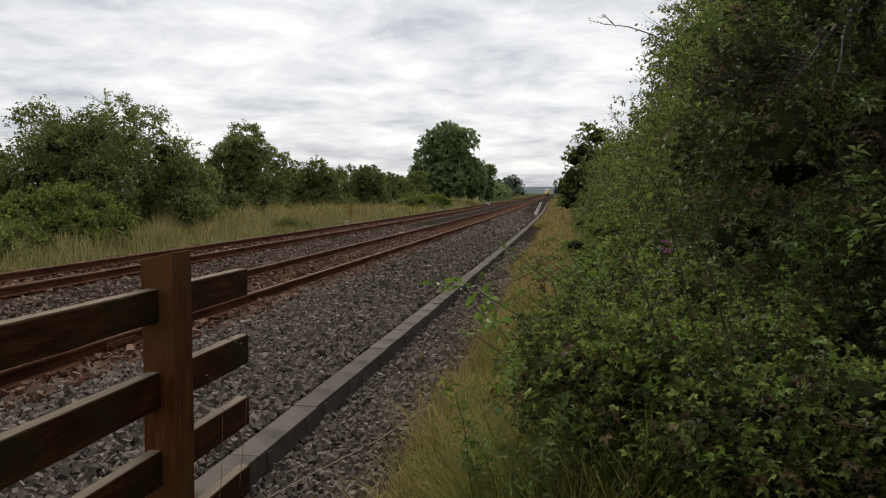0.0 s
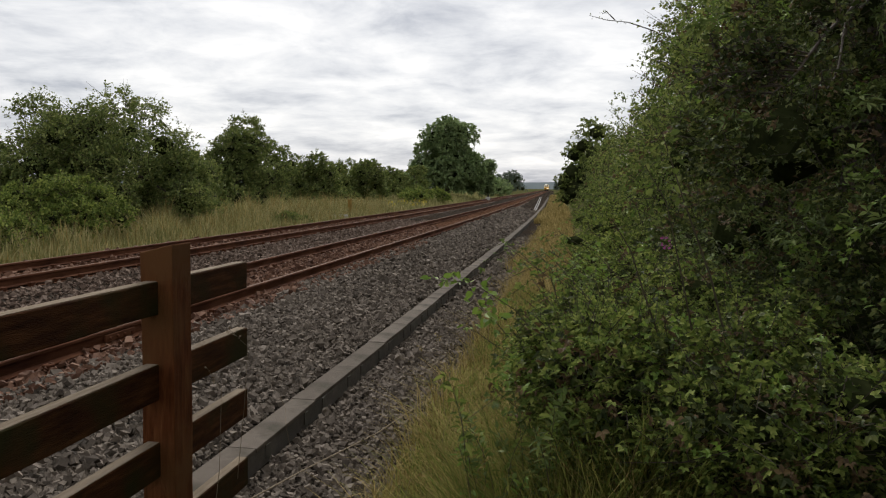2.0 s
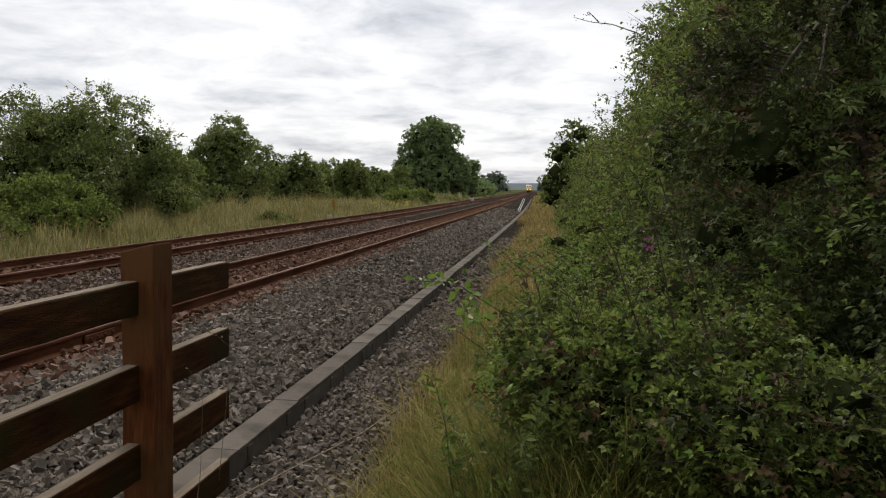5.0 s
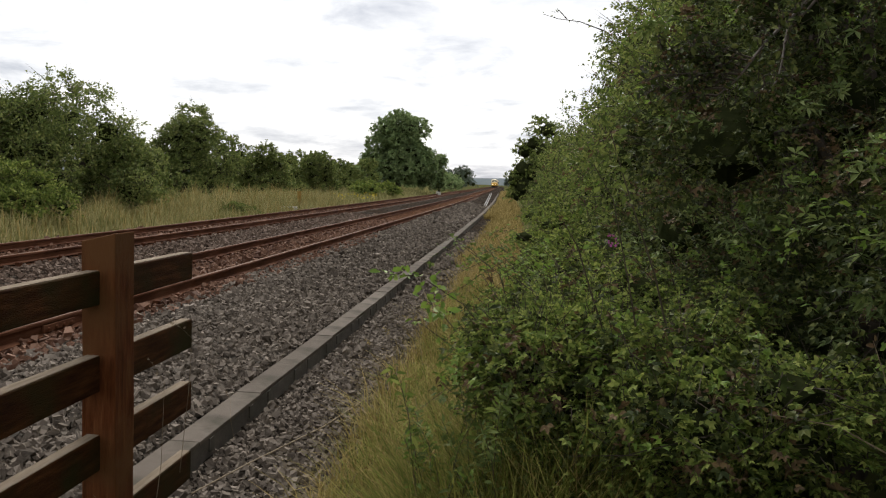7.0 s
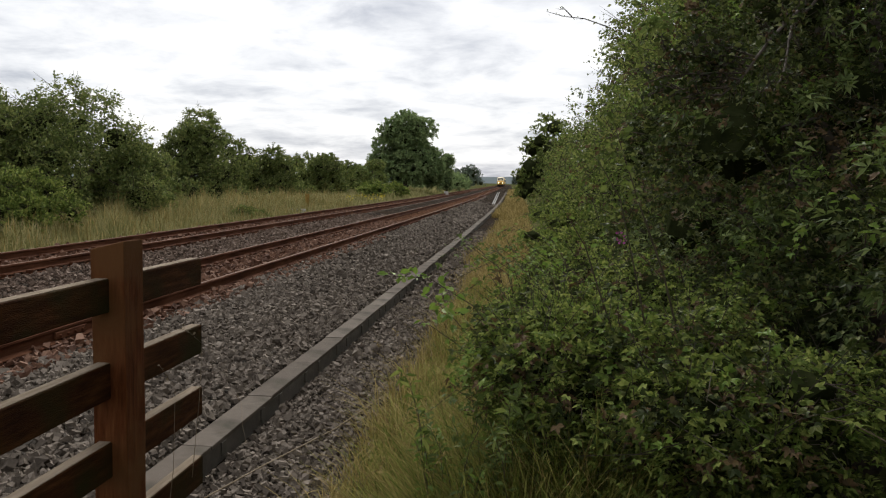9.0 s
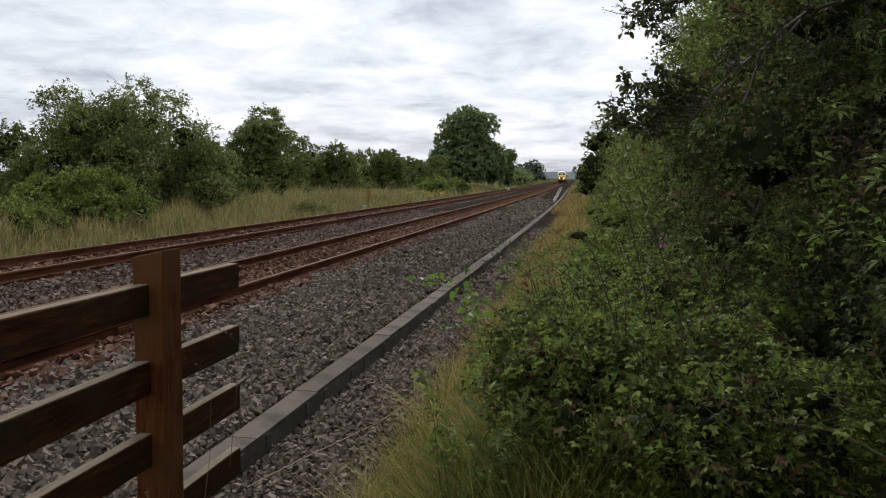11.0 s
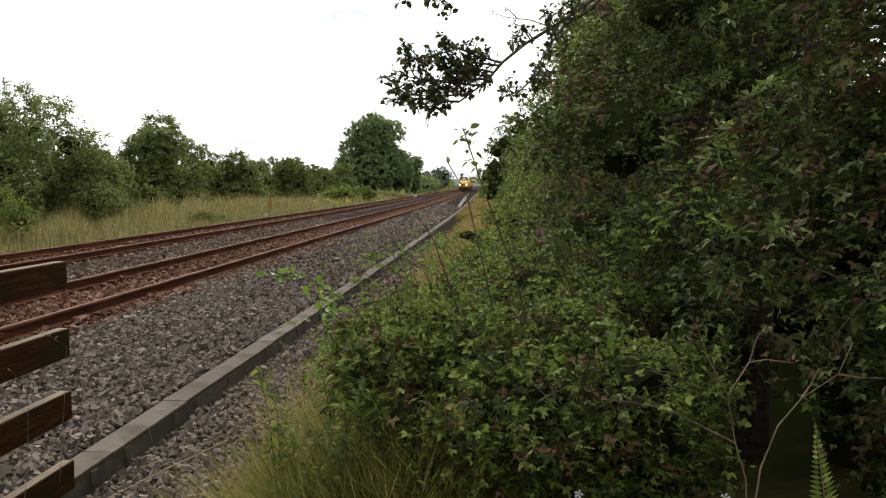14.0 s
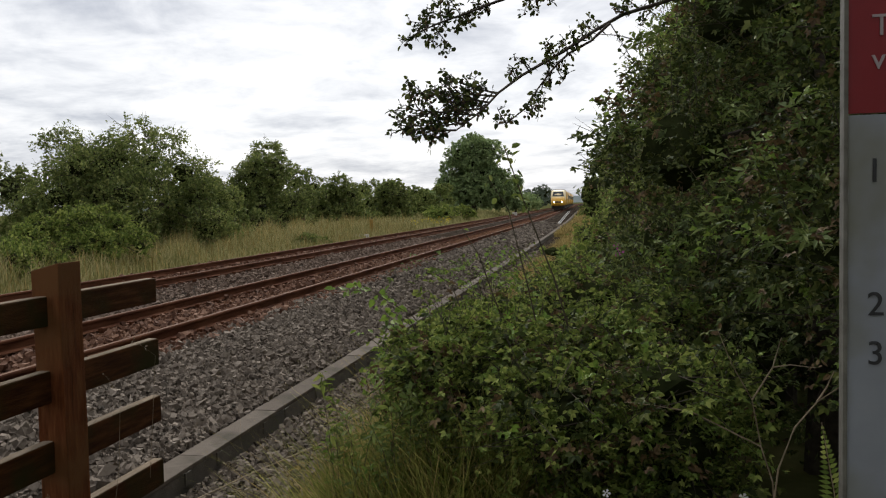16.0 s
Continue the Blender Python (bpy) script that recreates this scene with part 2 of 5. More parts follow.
# white greyed to hold the shade it hangs in; the stain is algae
M_BOARD = mat("shade_greyed_board", [(0.185, 0.195, 0.22), (0.235, 0.248, 0.272)], 0.45, 5, 0.05, 40, spec=0.4, stain=(0.115, 0.108, 0.04), stain_scale=3.2)
M_RED = mat("red_sign_band", [(0.15, 0.003, 0.006), (0.20, 0.005, 0.009)], 0.45, 5, 0.05, 40, spec=0.4)
M_EDGE = mat("weathered_board_edge", [(0.08, 0.075, 0.062), (0.15, 0.142, 0.12)], 0.6, 30, 0.2, 60)
M_INK = mat("black_sign_ink", [(0.02, 0.02, 0.022), (0.04, 0.04, 0.042)], 0.5, 20, 0)
M_LETTER = mat("pale_sign_lettering", [(0.3, 0.25, 0.25), (0.36, 0.31, 0.31)], 0.5, 20, 0)
M_GALV = mat("galvanised_steel", [(0.25, 0.26, 0.27), (0.4, 0.41, 0.42)], 0.5, 12, 0.1, 50, metal=0.7)
# blue-grey stands for the haze in front of the woods
M_HILL = mat("hazed_hill_woodland", [(0.13, 0.16, 0.17), (0.18, 0.21, 0.21)], 1.0, 0.01, 0)


# ---- mesh helpers ----
def arrays(name, V, F, material):
    """A mesh from arrays of vertices and of faces with equal corners."""
    V, F = np.asarray(V, dtype=np.float32), np.asarray(F, dtype=np.int32)
    me = bpy.data.meshes.new(name)
    me.vertices.add(len(V)); me.vertices.foreach_set("co", V.ravel())
    k = F.shape[1]
    me.loops.add(F.size); me.loops.foreach_set("vertex_index", F.ravel())
    me.polygons.add(len(F)); me.polygons.foreach_set("loop_start", np.arange(0, F.size, k, dtype=np.int32))
    me.update(calc_edges=True)
    me.polygons.foreach_set("use_smooth", np.zeros(len(F), dtype=bool))
    me.materials.append(material)
    return me


def hang(name, me, parent, label=""):
    ob = new(name, me)
    ob.parent = parent
    return tagged(ob, label) if label else ob


def part(name, bm, material, parent, label="", smooth=False):
    """Links a bmesh as one mesh object under a thing or a part."""
    me = bpy.data.meshes.new(name)
    bm.to_mesh(me); bm.free()
    me.materials.append(material)
    if smooth:
        me.polygons.foreach_set("use_smooth", [True] * len(me.polygons))
    return hang(name, me, parent, label)


def box(x0, x1, y0, y1, z0, z1, bevel=0.0, bm=None):
    own = bmesh.new() if bm is None else bm
    m = Matrix.Translation(((x0 + x1) / 2, (y0 + y1) / 2, (z0 + z1) / 2)) @ Matrix.Diagonal((x1 - x0, y1 - y0, z1 - z0, 1))
    r = bmesh.ops.create_cube(own, size=1.0, matrix=m)
    if bevel:
        edges = list({e for v in r["verts"] for e in v.link_edges})
        bmesh.ops.bevel(own, geom=edges, offset=bevel, segments=2, profile=0.6, affect="EDGES")
    return own


def cyl(p, q, r0, r1, bm=None, sides=10):
    own = bmesh.new() if bm is None else bm
    p, q = Vector(p), Vector(q)
    m = Matrix.Translation((p + q) / 2) @ (q - p).to_track_quat("Z", "Y").to_matrix().to_4x4()
    bmesh.ops.create_cone(own, cap_ends=True, segments=sides, radius1=r0, radius2=r1, depth=(q - p).length, matrix=m)
    return own


def tubes(paths, sides=5):
    """Tapered tubes: each path is a list of points and a list of radii. Gives vertices and quads."""
    V, F = [], []
    for pts, rad in paths:
        pts = [Vector(p) for p in pts]
        base = len(V)
        for i, p in enumerate(pts):
            d = (pts[min(i + 1, len(pts) - 1)] - pts[max(i - 1, 0)]).normalized()
            a = d.cross(Vector((0.31, 0.2, 0.93))).normalized()
            b = d.cross(a)
            for k in range(sides):
                w = 2 * math.pi * k / sides
                V.append(p + float(rad[i]) * (math.cos(w) * a + math.sin(w) * b))
        for i in range(len(pts) - 1):
            for k in range(sides):
                F.append((base + i * sides + k, base + i * sides + (k + 1) % sides, base + (i + 1) * sides + (k + 1) % sides, base + (i + 1) * sides + k))
    return [tuple(v) for v in V], F


def thing(name, label, category, at=(0, 0, 0), group="", kind=""):
    ob = new(name)
    ob.empty_display_size = 0.2
    ob.location = at
    return tagged(ob, label, category, group, kind)


rng = np.random.default_rng(7)


def unit(a):
    return a / np.maximum(np.linalg.norm(a, axis=1, keepdims=True), 1e-9)


def leaf_mesh(P, D, length, width, fine=True, droop=0.25):
    """Folded leaves at P that point along D. fine: six corners a leaf, else four."""
    n = len(P)
    L = (length * rng.uniform(0.55, 1.25, n))[:, None]
    W = L * width
    D = unit(D)
    S = unit(np.cross(D, unit(rng.normal(size=(n, 3)) + np.array([0, 0, 1.2]))))
    N = np.cross(S, D)
    sag = np.array([0, 0, -1.0])
    if fine:
        cols = [P, P + .32 * L * D + .42 * W * S + .12 * W * N, P + .7 * L * D + .34 * W * S + .1 * W * N + droop * .3 * L * sag, P + L * D + droop * .7 * L * sag,
                P + .7 * L * D - .34 * W * S + .1 * W * N + droop * .3 * L * sag, P + .32 * L * D - .42 * W * S + .12 * W * N]
        V = np.stack(cols, 1).reshape(-1, 3)
        i = np.arange(n)[:, None] * 6
        F = np.concatenate([i + np.array([[0, 1, 2, 3]]), i + np.array([[0, 3, 4, 5]])], 1).reshape(-1, 4)
        return V, F
    cols = [P, P + .5 * L * D + .5 * W * S + .15 * W * N, P + L * D + droop * .5 * L * sag, P + .5 * L * D - .5 * W * S + .15 * W * N]
    V = np.stack(cols, 1).reshape(-1, 3)
    i = np.arange(n)[:, None] * 4
    return V, np.concatenate([i + np.array([[0, 1, 2]]), i + np.array([[0, 2, 3]])], 1).reshape(-1, 3)


def trefoil_mesh(P, D, length, width, fine=True, droop=0.2):
    """Leaves of three leaflets on a short stalk, spread in one plane that mostly faces the sky."""
    n = len(P)
    L = (length * rng.uniform(0.6, 1.25, n))[:, None]
    D = unit(D)
    S = unit(np.cross(D, unit(rng.normal(size=(n, 3)) * 0.6 + np.array([0, 0, 1.3]))))
    N = np.cross(S, D)
    V = []
    for a in (0.0, 1.15, -1.15):
        d = math.cos(a) * D + math.sin(a) * S
        s = -math.sin(a) * D + math.cos(a) * S
        b = P + 0.3 * L * D
        l, w = L * (1.0 if a == 0 else 0.85), L * width
        tip = b + l * d - np.array([0, 0, 1.0]) * droop * l * rng.uniform(0.2, 1.6, (n, 1))
        if fine:
            V += [b, b + .3 * l * d + .45 * w * s + .12 * w * N, b + .62 * l * d + .36 * w * s + .08 * w * N, tip, b + .62 * l * d - .36 * w * s + .08 * w * N, b + .3 * l * d - .45 * w * s + .12 * w * N]
        else:
            V += [b, b + .45 * l * d + .5 * w * s + .13 * w * N, tip, b + .45 * l * d - .5 * w * s + .13 * w * N]
    k = 6 if fine else 4
    V = np.stack(V, 1).reshape(-1, 3)
    i = np.arange(n * 3)[:, None] * k
    if fine:
        return V, np.concatenate([i + np.array([[0, 1, 2, 3]]), i + np.array([[0, 3, 4, 5]])], 1).reshape(-1, 4)
    return V, np.concatenate([i + np.array([[0, 1, 2]]), i + np.array([[0, 2, 3]])], 1).reshape(-1, 3)


def crown_points(blobs, n, spread, per=14, sprays=0.3, face=None):
    """Leaf places in sprays over the outside of a union of ellipsoids: blobs are (x, y, z, rx, ry, rz). face: a direction that most of the leaves are turned to."""
    B = np.array(blobs, float)
    area = (B[:, 3] * B[:, 4] + B[:, 3] * B[:, 5] + B[:, 4] * B[:, 5])
    m = max(8, n // per)
    k = rng.choice(len(B), size=m * 3, p=area / area.sum())
    d = unit(rng.normal(size=(m * 3, 3)))
    c = B[k, :3] + d * B[k, 3:] * rng.uniform(0.55, 1.05, (m * 3, 1))
    q = ((c[:, None, :] - B[None, :, :3]) / B[None, :, 3:])
    r = np.sqrt((q ** 2).sum(2))
    r[np.arange(len(c)), k] = 9
    keep = (r.min(1) > 0.7) & (d[:, 2] > -0.75)
    if face is not None:
        keep &= ((d @ np.array(face)) > -0.15) | (rng.random(len(c)) < 0.25)
    c, d = c[keep][:m], d[keep][:m]
    m = len(c)
    out = unit(d * 0.9 + 0.5 * rng.normal(size=d.shape) + np.array([0, 0, 0.3]))
    # a part of the shoots reaches out past the others
    reach = spread * np.where(rng.random(m) < sprays, rng.uniform(0.9, 1.9, m), rng.uniform(0.45, 0.95, m))
    # leaves stand to both sides along a shoot that arches over by its own weight
    f = np.linspace(0.05, 1.0, per)[None, :, None] * np.ones((m, 1, 1))
    f = np.clip(f + rng.normal(size=f.shape) * 0.06, 0, 1.05)
    axis, R = out[:, None, :], reach[:, None, None]
    P = c[:, None, :] + axis * R * (f - 0.35) - np.array([0, 0, 1.0]) * R * 0.28 * f * f
    turn = rng.normal(size=(m, 1, 3))
    side = np.cross(np.broadcast_to(axis, turn.shape), turn)
    side = side / np.maximum(np.linalg.norm(side, axis=2, keepdims=True), 1e-9)
    flip = np.where(np.arange(per) % 2 == 0, 1.0, -1.0)[None, :, None]
    D = axis * 0.65 + side * flip * 0.9 + rng.normal(size=P.shape) * 0.38
    P = P + rng.normal(size=P.shape) * spread * 0.07
    return P.reshape(-1, 3), D.reshape(-1, 3), c, out * reach[:, None] * 0.65


# solid blobs behind the leaves, drawn dark as inner shade
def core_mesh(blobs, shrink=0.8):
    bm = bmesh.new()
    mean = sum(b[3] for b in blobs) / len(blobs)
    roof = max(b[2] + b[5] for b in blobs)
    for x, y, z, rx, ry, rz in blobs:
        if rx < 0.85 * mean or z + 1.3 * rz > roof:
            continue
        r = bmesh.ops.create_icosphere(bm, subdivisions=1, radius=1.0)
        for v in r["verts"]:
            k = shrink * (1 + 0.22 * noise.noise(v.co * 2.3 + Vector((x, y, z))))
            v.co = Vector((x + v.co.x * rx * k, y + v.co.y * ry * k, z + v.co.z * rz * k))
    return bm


def woody(name, label, category, base, blobs, leaves, leaf, width, material, trunk=0.12, spread=0.25, fine=False, group="", face=None, extra=(), per=14, sprays=0.3, lift=0.5, shrink=0.64, threes=False):
    """A tree or shrub: trunk, limbs to its main masses, dark cores for inner shade, twigs and crown. extra: (share,
    leaf size, width, material, part name, label).
    """
    ob = thing(name, label, category, base, group)
    bx, by, bz = base
    loc = [(x - bx, y - by, z - bz, rx, ry, rz) for x, y, z, rx, ry, rz in blobs]
    top = max(b[2] for b in loc)
    fork = Vector((0.1, 0, top * lift))
    V, F = tubes([([(0, 0, -0.15), (0.03, 0.02, fork.z * 0.5), fork], [trunk * 1.3, trunk, trunk * 0.8])], 8)
    hang("trunk", arrays("trunk", V, F, M_BARK), ob)
    for b in sorted(loc, key=lambda b: -b[3])[:6]:
        c = Vector(b[:3])
        mid = fork.lerp(c, 0.5) + Vector((0, 0, 0.08 * top))
        V, F = tubes([([fork * 0.8, mid, c], [trunk * 0.6, trunk * 0.4, trunk * 0.15])], 6)
        hang("limb", arrays("limb", V, F, M_BARK), ob)
    tagged(part("shade_core", core_mesh(loc, shrink), M_CORE, ob, "dark solid cores that stand for shade inside the crown"), kind="stuff")
    shape = trefoil_mesh if threes else leaf_mesh
    P, D, c, reach = crown_points(loc, leaves // 3 if threes else leaves, spread, per, sprays, face)
    V, F = shape(P, D, leaf, width, fine)
    hang("crown", arrays("crown", V, F, material), ob)
    far = np.linalg.norm(reach, axis=1) > spread * 0.6
    tw = [([a - r * 0.8, a + r * 0.5, a + r], [leaf * 0.09, leaf * 0.06, leaf * 0.02]) for a, r in zip(c[far][:900], reach[far][:900])]
    if tw:
        V, F = tubes(tw, 3)
        tagged(hang("twig_growth", arrays("twig_growth", V, F, M_BARK), ob), kind="stuff")
    for share, size, wid, m, pname, plabel in extra:
        P, D, c, reach = crown_points(loc, int(leaves * share) // (3 if threes else 1), spread, per, sprays, face)
        V, F = shape(P, D, size, wid, fine)
        hang(pname, arrays(pname, V, F, m), ob, plabel)
    return ob


def mass(x0, x1, y0, y1, z0, z1, n, r, seed, tall=1.0):
    """Overlapping ellipsoids that fill a rounded mound."""
    g = np.random.default_rng(seed)
    out = []
    n, r = int(n * 2.2), r * 0.72
    for i in range(n):
        u, v = g.uniform(-1, 1), g.uniform(-1, 1)
        hz = z0 + (z1 - z0 - r) * max(0.0, 1 - 0.75 * u * u) * g.uniform(0.12, 1.0)
        rr = r * g.uniform(0.75, 1.2)
        out.append(((x0 + x1) / 2 + u * max((x1 - x0) / 2 - rr * 0.8, 0.01), (y0 + y1) / 2 + v * max((y1 - y0) / 2 - rr * 0.8, 0.01), max(hz, z0 + rr * 0.5), rr, rr, rr * tall * g.uniform(0.8, 1.1)))
    return out


def dome(x0, x1, y0, y1, z0, z1, n, r, seed, flat=3.0):
    """Overlapping ellipsoids that fill a full, flat-topped dome."""
    g = np.random.default_rng(seed)
    out = []
    while len(out) < n:
        u, v = g.uniform(-1, 1), g.uniform(-1, 1)
        d = math.hypot(u, v)
        if d > 1:
            continue
        rr = r * g.uniform(0.45, 1.25)
        hi = z0 + (z1 - z0) * (1 - 0.72 * d ** flat) - rr * 0.9
        lo = z0 + rr * 0.6
        z = lo + max(hi - lo, 0) * g.uniform(0, 1) ** 0.6
        out.append(((x0 + x1) / 2 + u * ((x1 - x0) / 2 - rr * 0.85), (y0 + y1) / 2 + v * ((y1 - y0) / 2 - rr * 0.85), z, rr, rr, rr * g.uniform(0.75, 0.95)))
    return out


# ---- the lie of the line ----
def bend(y):
    """How far the line has curved to the west at y."""
    if y < 0:
        return 0.0
    if y < 100:
        return -1.316e-4 * y * y
    return -1.316 - 0.0263 * (y - 100)


def bends(y):
    y = np.asarray(y, float)
    return np.where(y < 0, 0, np.where(y < 100, -1.316e-4 * y * y, -1.316 - 0.0263 * (y - 100)))


def ground_z(x, y):
    """Height of the ground sheet; x counted from the bent near rail."""
    z = np.where(x > 3.4, -0.56 + 0.09 * np.clip(x - 3.6, 0, 6), -0.66)
    z = np.where(x < -6.9, -0.55 + 0.06 * np.clip(-6.9 - x, 0, 6), z)
    near = np.clip(1 - np.abs(y + 1.0) / 3.2, 0, 1) * np.clip((x - 3.3) / 1.0, 0, 1)
    return z + near * 0.35


YS = [-14.0] + list(np.arange(-8, 60, 2.0)) + list(np.arange(60, 200, 6.0)) + list(np.arange(200, 760, 20.0))


def sheet(name, xs_of, zs_of, ys, material, label, category):
    """A sheet over rows of y whose points across follow the line."""
    V, nx = [], None
    for y in ys:
        xs = xs_of(y); nx = len(xs)
        V += [(x + bend(y), y, z) for x, z in zip(xs, zs_of(np.array(xs), y))]
    F = [(r * nx + i, r * nx + i + 1, (r + 1) * nx + i + 1, (r + 1) * nx + i) for r in range(len(ys) - 1) for i in range(nx - 1)]
    return tagged(new(name, arrays(name, V, F, material)), label, category, kind="structure")


GX = [-4000, -1200, -400, -150, -60, -30, -20, -14, -11, -9, -8, -7.4, -6.9, -6.0, 0, 2.0, 3.4, 3.6, 4.0, 4.4, 4.8, 5.2, 5.6, 6, 7, 8, 10, 14, 20, 40, 100, 300, 1000, 4000]
sheet("ground", lambda y: GX, lambda xs, y: ground_z(xs, y) + 0.03 * np.sin(xs * 1.7 + y * 0.9), [-4000, -900, -200, -60, -25] + YS + [900, 1400, 2500, 4500], M_SOIL, "rough grassy earth beside the railway", "ground")
BED = [(-7.5, -0.64), (-7.0, -0.36), (-6.55, -0.2), (-3.3, -0.2), (-2.8, -0.25), (-2.3, -0.2), (0.85, -0.2), (1.5, -0.29), (2.29, -0.425)]
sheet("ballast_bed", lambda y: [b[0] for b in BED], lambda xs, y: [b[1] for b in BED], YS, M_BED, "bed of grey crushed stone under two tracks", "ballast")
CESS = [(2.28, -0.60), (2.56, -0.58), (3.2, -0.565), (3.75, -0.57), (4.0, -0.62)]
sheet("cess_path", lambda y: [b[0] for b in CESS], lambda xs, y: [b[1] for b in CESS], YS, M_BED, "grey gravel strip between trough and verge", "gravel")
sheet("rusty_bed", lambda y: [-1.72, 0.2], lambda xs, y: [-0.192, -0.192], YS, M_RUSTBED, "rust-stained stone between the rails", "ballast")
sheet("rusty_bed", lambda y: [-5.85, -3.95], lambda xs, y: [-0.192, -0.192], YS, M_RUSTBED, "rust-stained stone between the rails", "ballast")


# ---- tracks ----
PROFILE = [(-0.070, -0.159), (0.070, -0.159), (0.070, -0.150), (0.010, -0.130), (0.009, -0.048), (0.035, -0.036), (0.036, -0.012), (0.028, -0.001), (-0.028, -0.001), (-0.036, -0.012), (-0.035, -0.036), (-0.009, -0.048), (-0.010, -0.130), (-0.070, -0.150)]
RY = list(np.arange(-10, 60, 2.5)) + list(np.arange(60, 200, 5.0)) + list(np.arange(200, 760, 20.0))


def sweep(points, x0, ys, closed=True):
    n = len(points)
    V = [(x0 + bend(y) + px, y, pz) for y in ys for px, pz in points]
    F = [(r * n + i, r * n + (i + 1) % n, (r + 1) * n + (i + 1) % n, (r + 1) * n + i) for r in range(len(ys) - 1) for i in range(n if closed else n - 1)]
    return V, F


def track(x_east, label):
    ob = thing("railway_track", label, "railway track", group="the two tracks")
    for x in (x_east, x_east - 1.505):
        V, F = sweep(PROFILE, x, RY)
        rail = hang("rail", arrays("rail", V, F, M_RAIL), ob, "rusty flat-bottom steel rail")
        V, F = sweep([(-0.027, 0.001), (0.027, 0.001)], x, RY, False)
        hang("running_surface", arrays("running_surface", V, F, M_RAILTOP), rail, "dull worn top of the rail")
    bm = box(-1.25, 1.25, -0.125, 0.125, -0.40, -0.196, 0.012)
    me = bpy.data.meshes.new("sleeper"); bm.to_mesh(me); bm.free(); me.materials.append(M_SLEEPER)
    cb = box(-0.04, 0.04, -0.05, 0.05, -0.196, -0.125, 0.01)
    clip = bpy.data.meshes.new("rail_clip"); cb.to_mesh(clip); cb.free(); clip.materials.append(M_RAIL)
    y = 0.4
    for i in range(150):
        s = hang("sleeper", me, ob)
        s.matrix_basis = pose(x_east - 0.7525 + bend(y), y, random.uniform(-0.006, 0.004), 0, 0, random.uniform(-0.6, 0.6))
        if y < 34:
            for d in (-0.8625, -0.6425, 0.6425, 0.8625):
                hang("rail_clip", clip, s).location = (d, 0, 0)
        y += 0.68
    return ob


near_track = track(0.0, "rusty rails on stained ballast and half-buried sleepers")
far_track = track(-4.147, "rusty rails with dark clips beside tall grass")
for x in (0.0,):
    bm = box(x + 0.012, x + 0.04, 7.55, 8.1, -0.125, -0.05, 0.006)
    for k in range(4):
        cyl((x + 0.04, 7.62 + k * 0.137, -0.088), (x + 0.065, 7.62 + k * 0.137, -0.088), 0.016, 0.016, bm, 6)
    part("fishplate", bm, M_RAIL, near_track, "bolted joint plate")

# ---- cable trough ----
trough = thing("cable_trough", "grey concrete cable trough with separate lids along ballast", "cable trough")
V, F = sweep([(2.325, -0.66), (2.53, -0.66), (2.53, -0.437), (2.325, -0.437)], 0, [-6] + list(np.arange(-4, 176, 2.0)))
hang("channel", arrays("channel", V, F, M_TROUGH), trough, "darker concrete channel side")
lid_bm = box(-0.112, 0.112, -0.681, 0.681, -0.034, 0.0, 0.008)
lid_me = bpy.data.meshes.new("lid"); lid_bm.to_mesh(lid_me); lid_bm.free(); lid_me.materials.append(M_CONCRETE)
notch_bm = box(-0.009, 0.006, -0.045, 0.045, -0.14, -0.036, 0.005)
notch_me = bpy.data.meshes.new("side_rib"); notch_bm.to_mesh(notch_me); notch_bm.free(); notch_me.materials.append(M_TROUGH)
for i in range(130):
    y = 5.46 - 1.37 * 4 + 0.685 + 1.37 * i
    if y > 174:
        break
    lid = hang("lid", lid_me, trough)
    slope = math.degrees(math.atan(2 * 1.316e-4 * max(y, 0)))
    lid.matrix_basis = pose(2.424 + bend(y) + random.uniform(-0.007, 0.007), y, -0.4 + random.uniform(-0.005, 0.005), random.uniform(-0.25, 0.25), random.uniform(-0.8, 0.8), slope + random.uniform(-0.35, 0.35))
    for d in (-0.45, 0.42):
        if y < 32:
            rib = hang("side_rib", notch_me, trough)
            rib.matrix_basis = pose(2.536 + bend(y), y + d + random.uniform(-0.03, 0.03), -0.4, 0, 0, slope)
for x0, x1 in ((2.05, 1.0), (2.2, 1.3)):
    ob = thing("cable_duct", "pale plastic duct lying on the ballast shoulder", "cable duct", group="pale ducts")
    V, F = tubes([([(x0 + bend(66), 66, -0.36), (x0 * 0.6 + x1 * 0.4 + bend(95), 95, -0.26), (x1 + bend(152), 152, -0.18)], [0.045] * 3)], 8)
    hang("duct", arrays("duct", V, F, M_DUCT), ob)
ob = thing("loose_cable", "thin pale cable trailing over gravel and grass", "cable")
V, F = tubes([([(2.74, 4.83, -0.525), (2.92, 5.42, -0.515), (3.21, 6.37, -0.525), (3.39, 7.24, -0.515), (3.55, 7.93, -0.525), (3.59, 9.73, -0.515), (3.49, 11.09, -0.525)], [0.006] * 7)], 6)
hang("sheath", arrays("sheath", V, F, M_STRAW), ob)


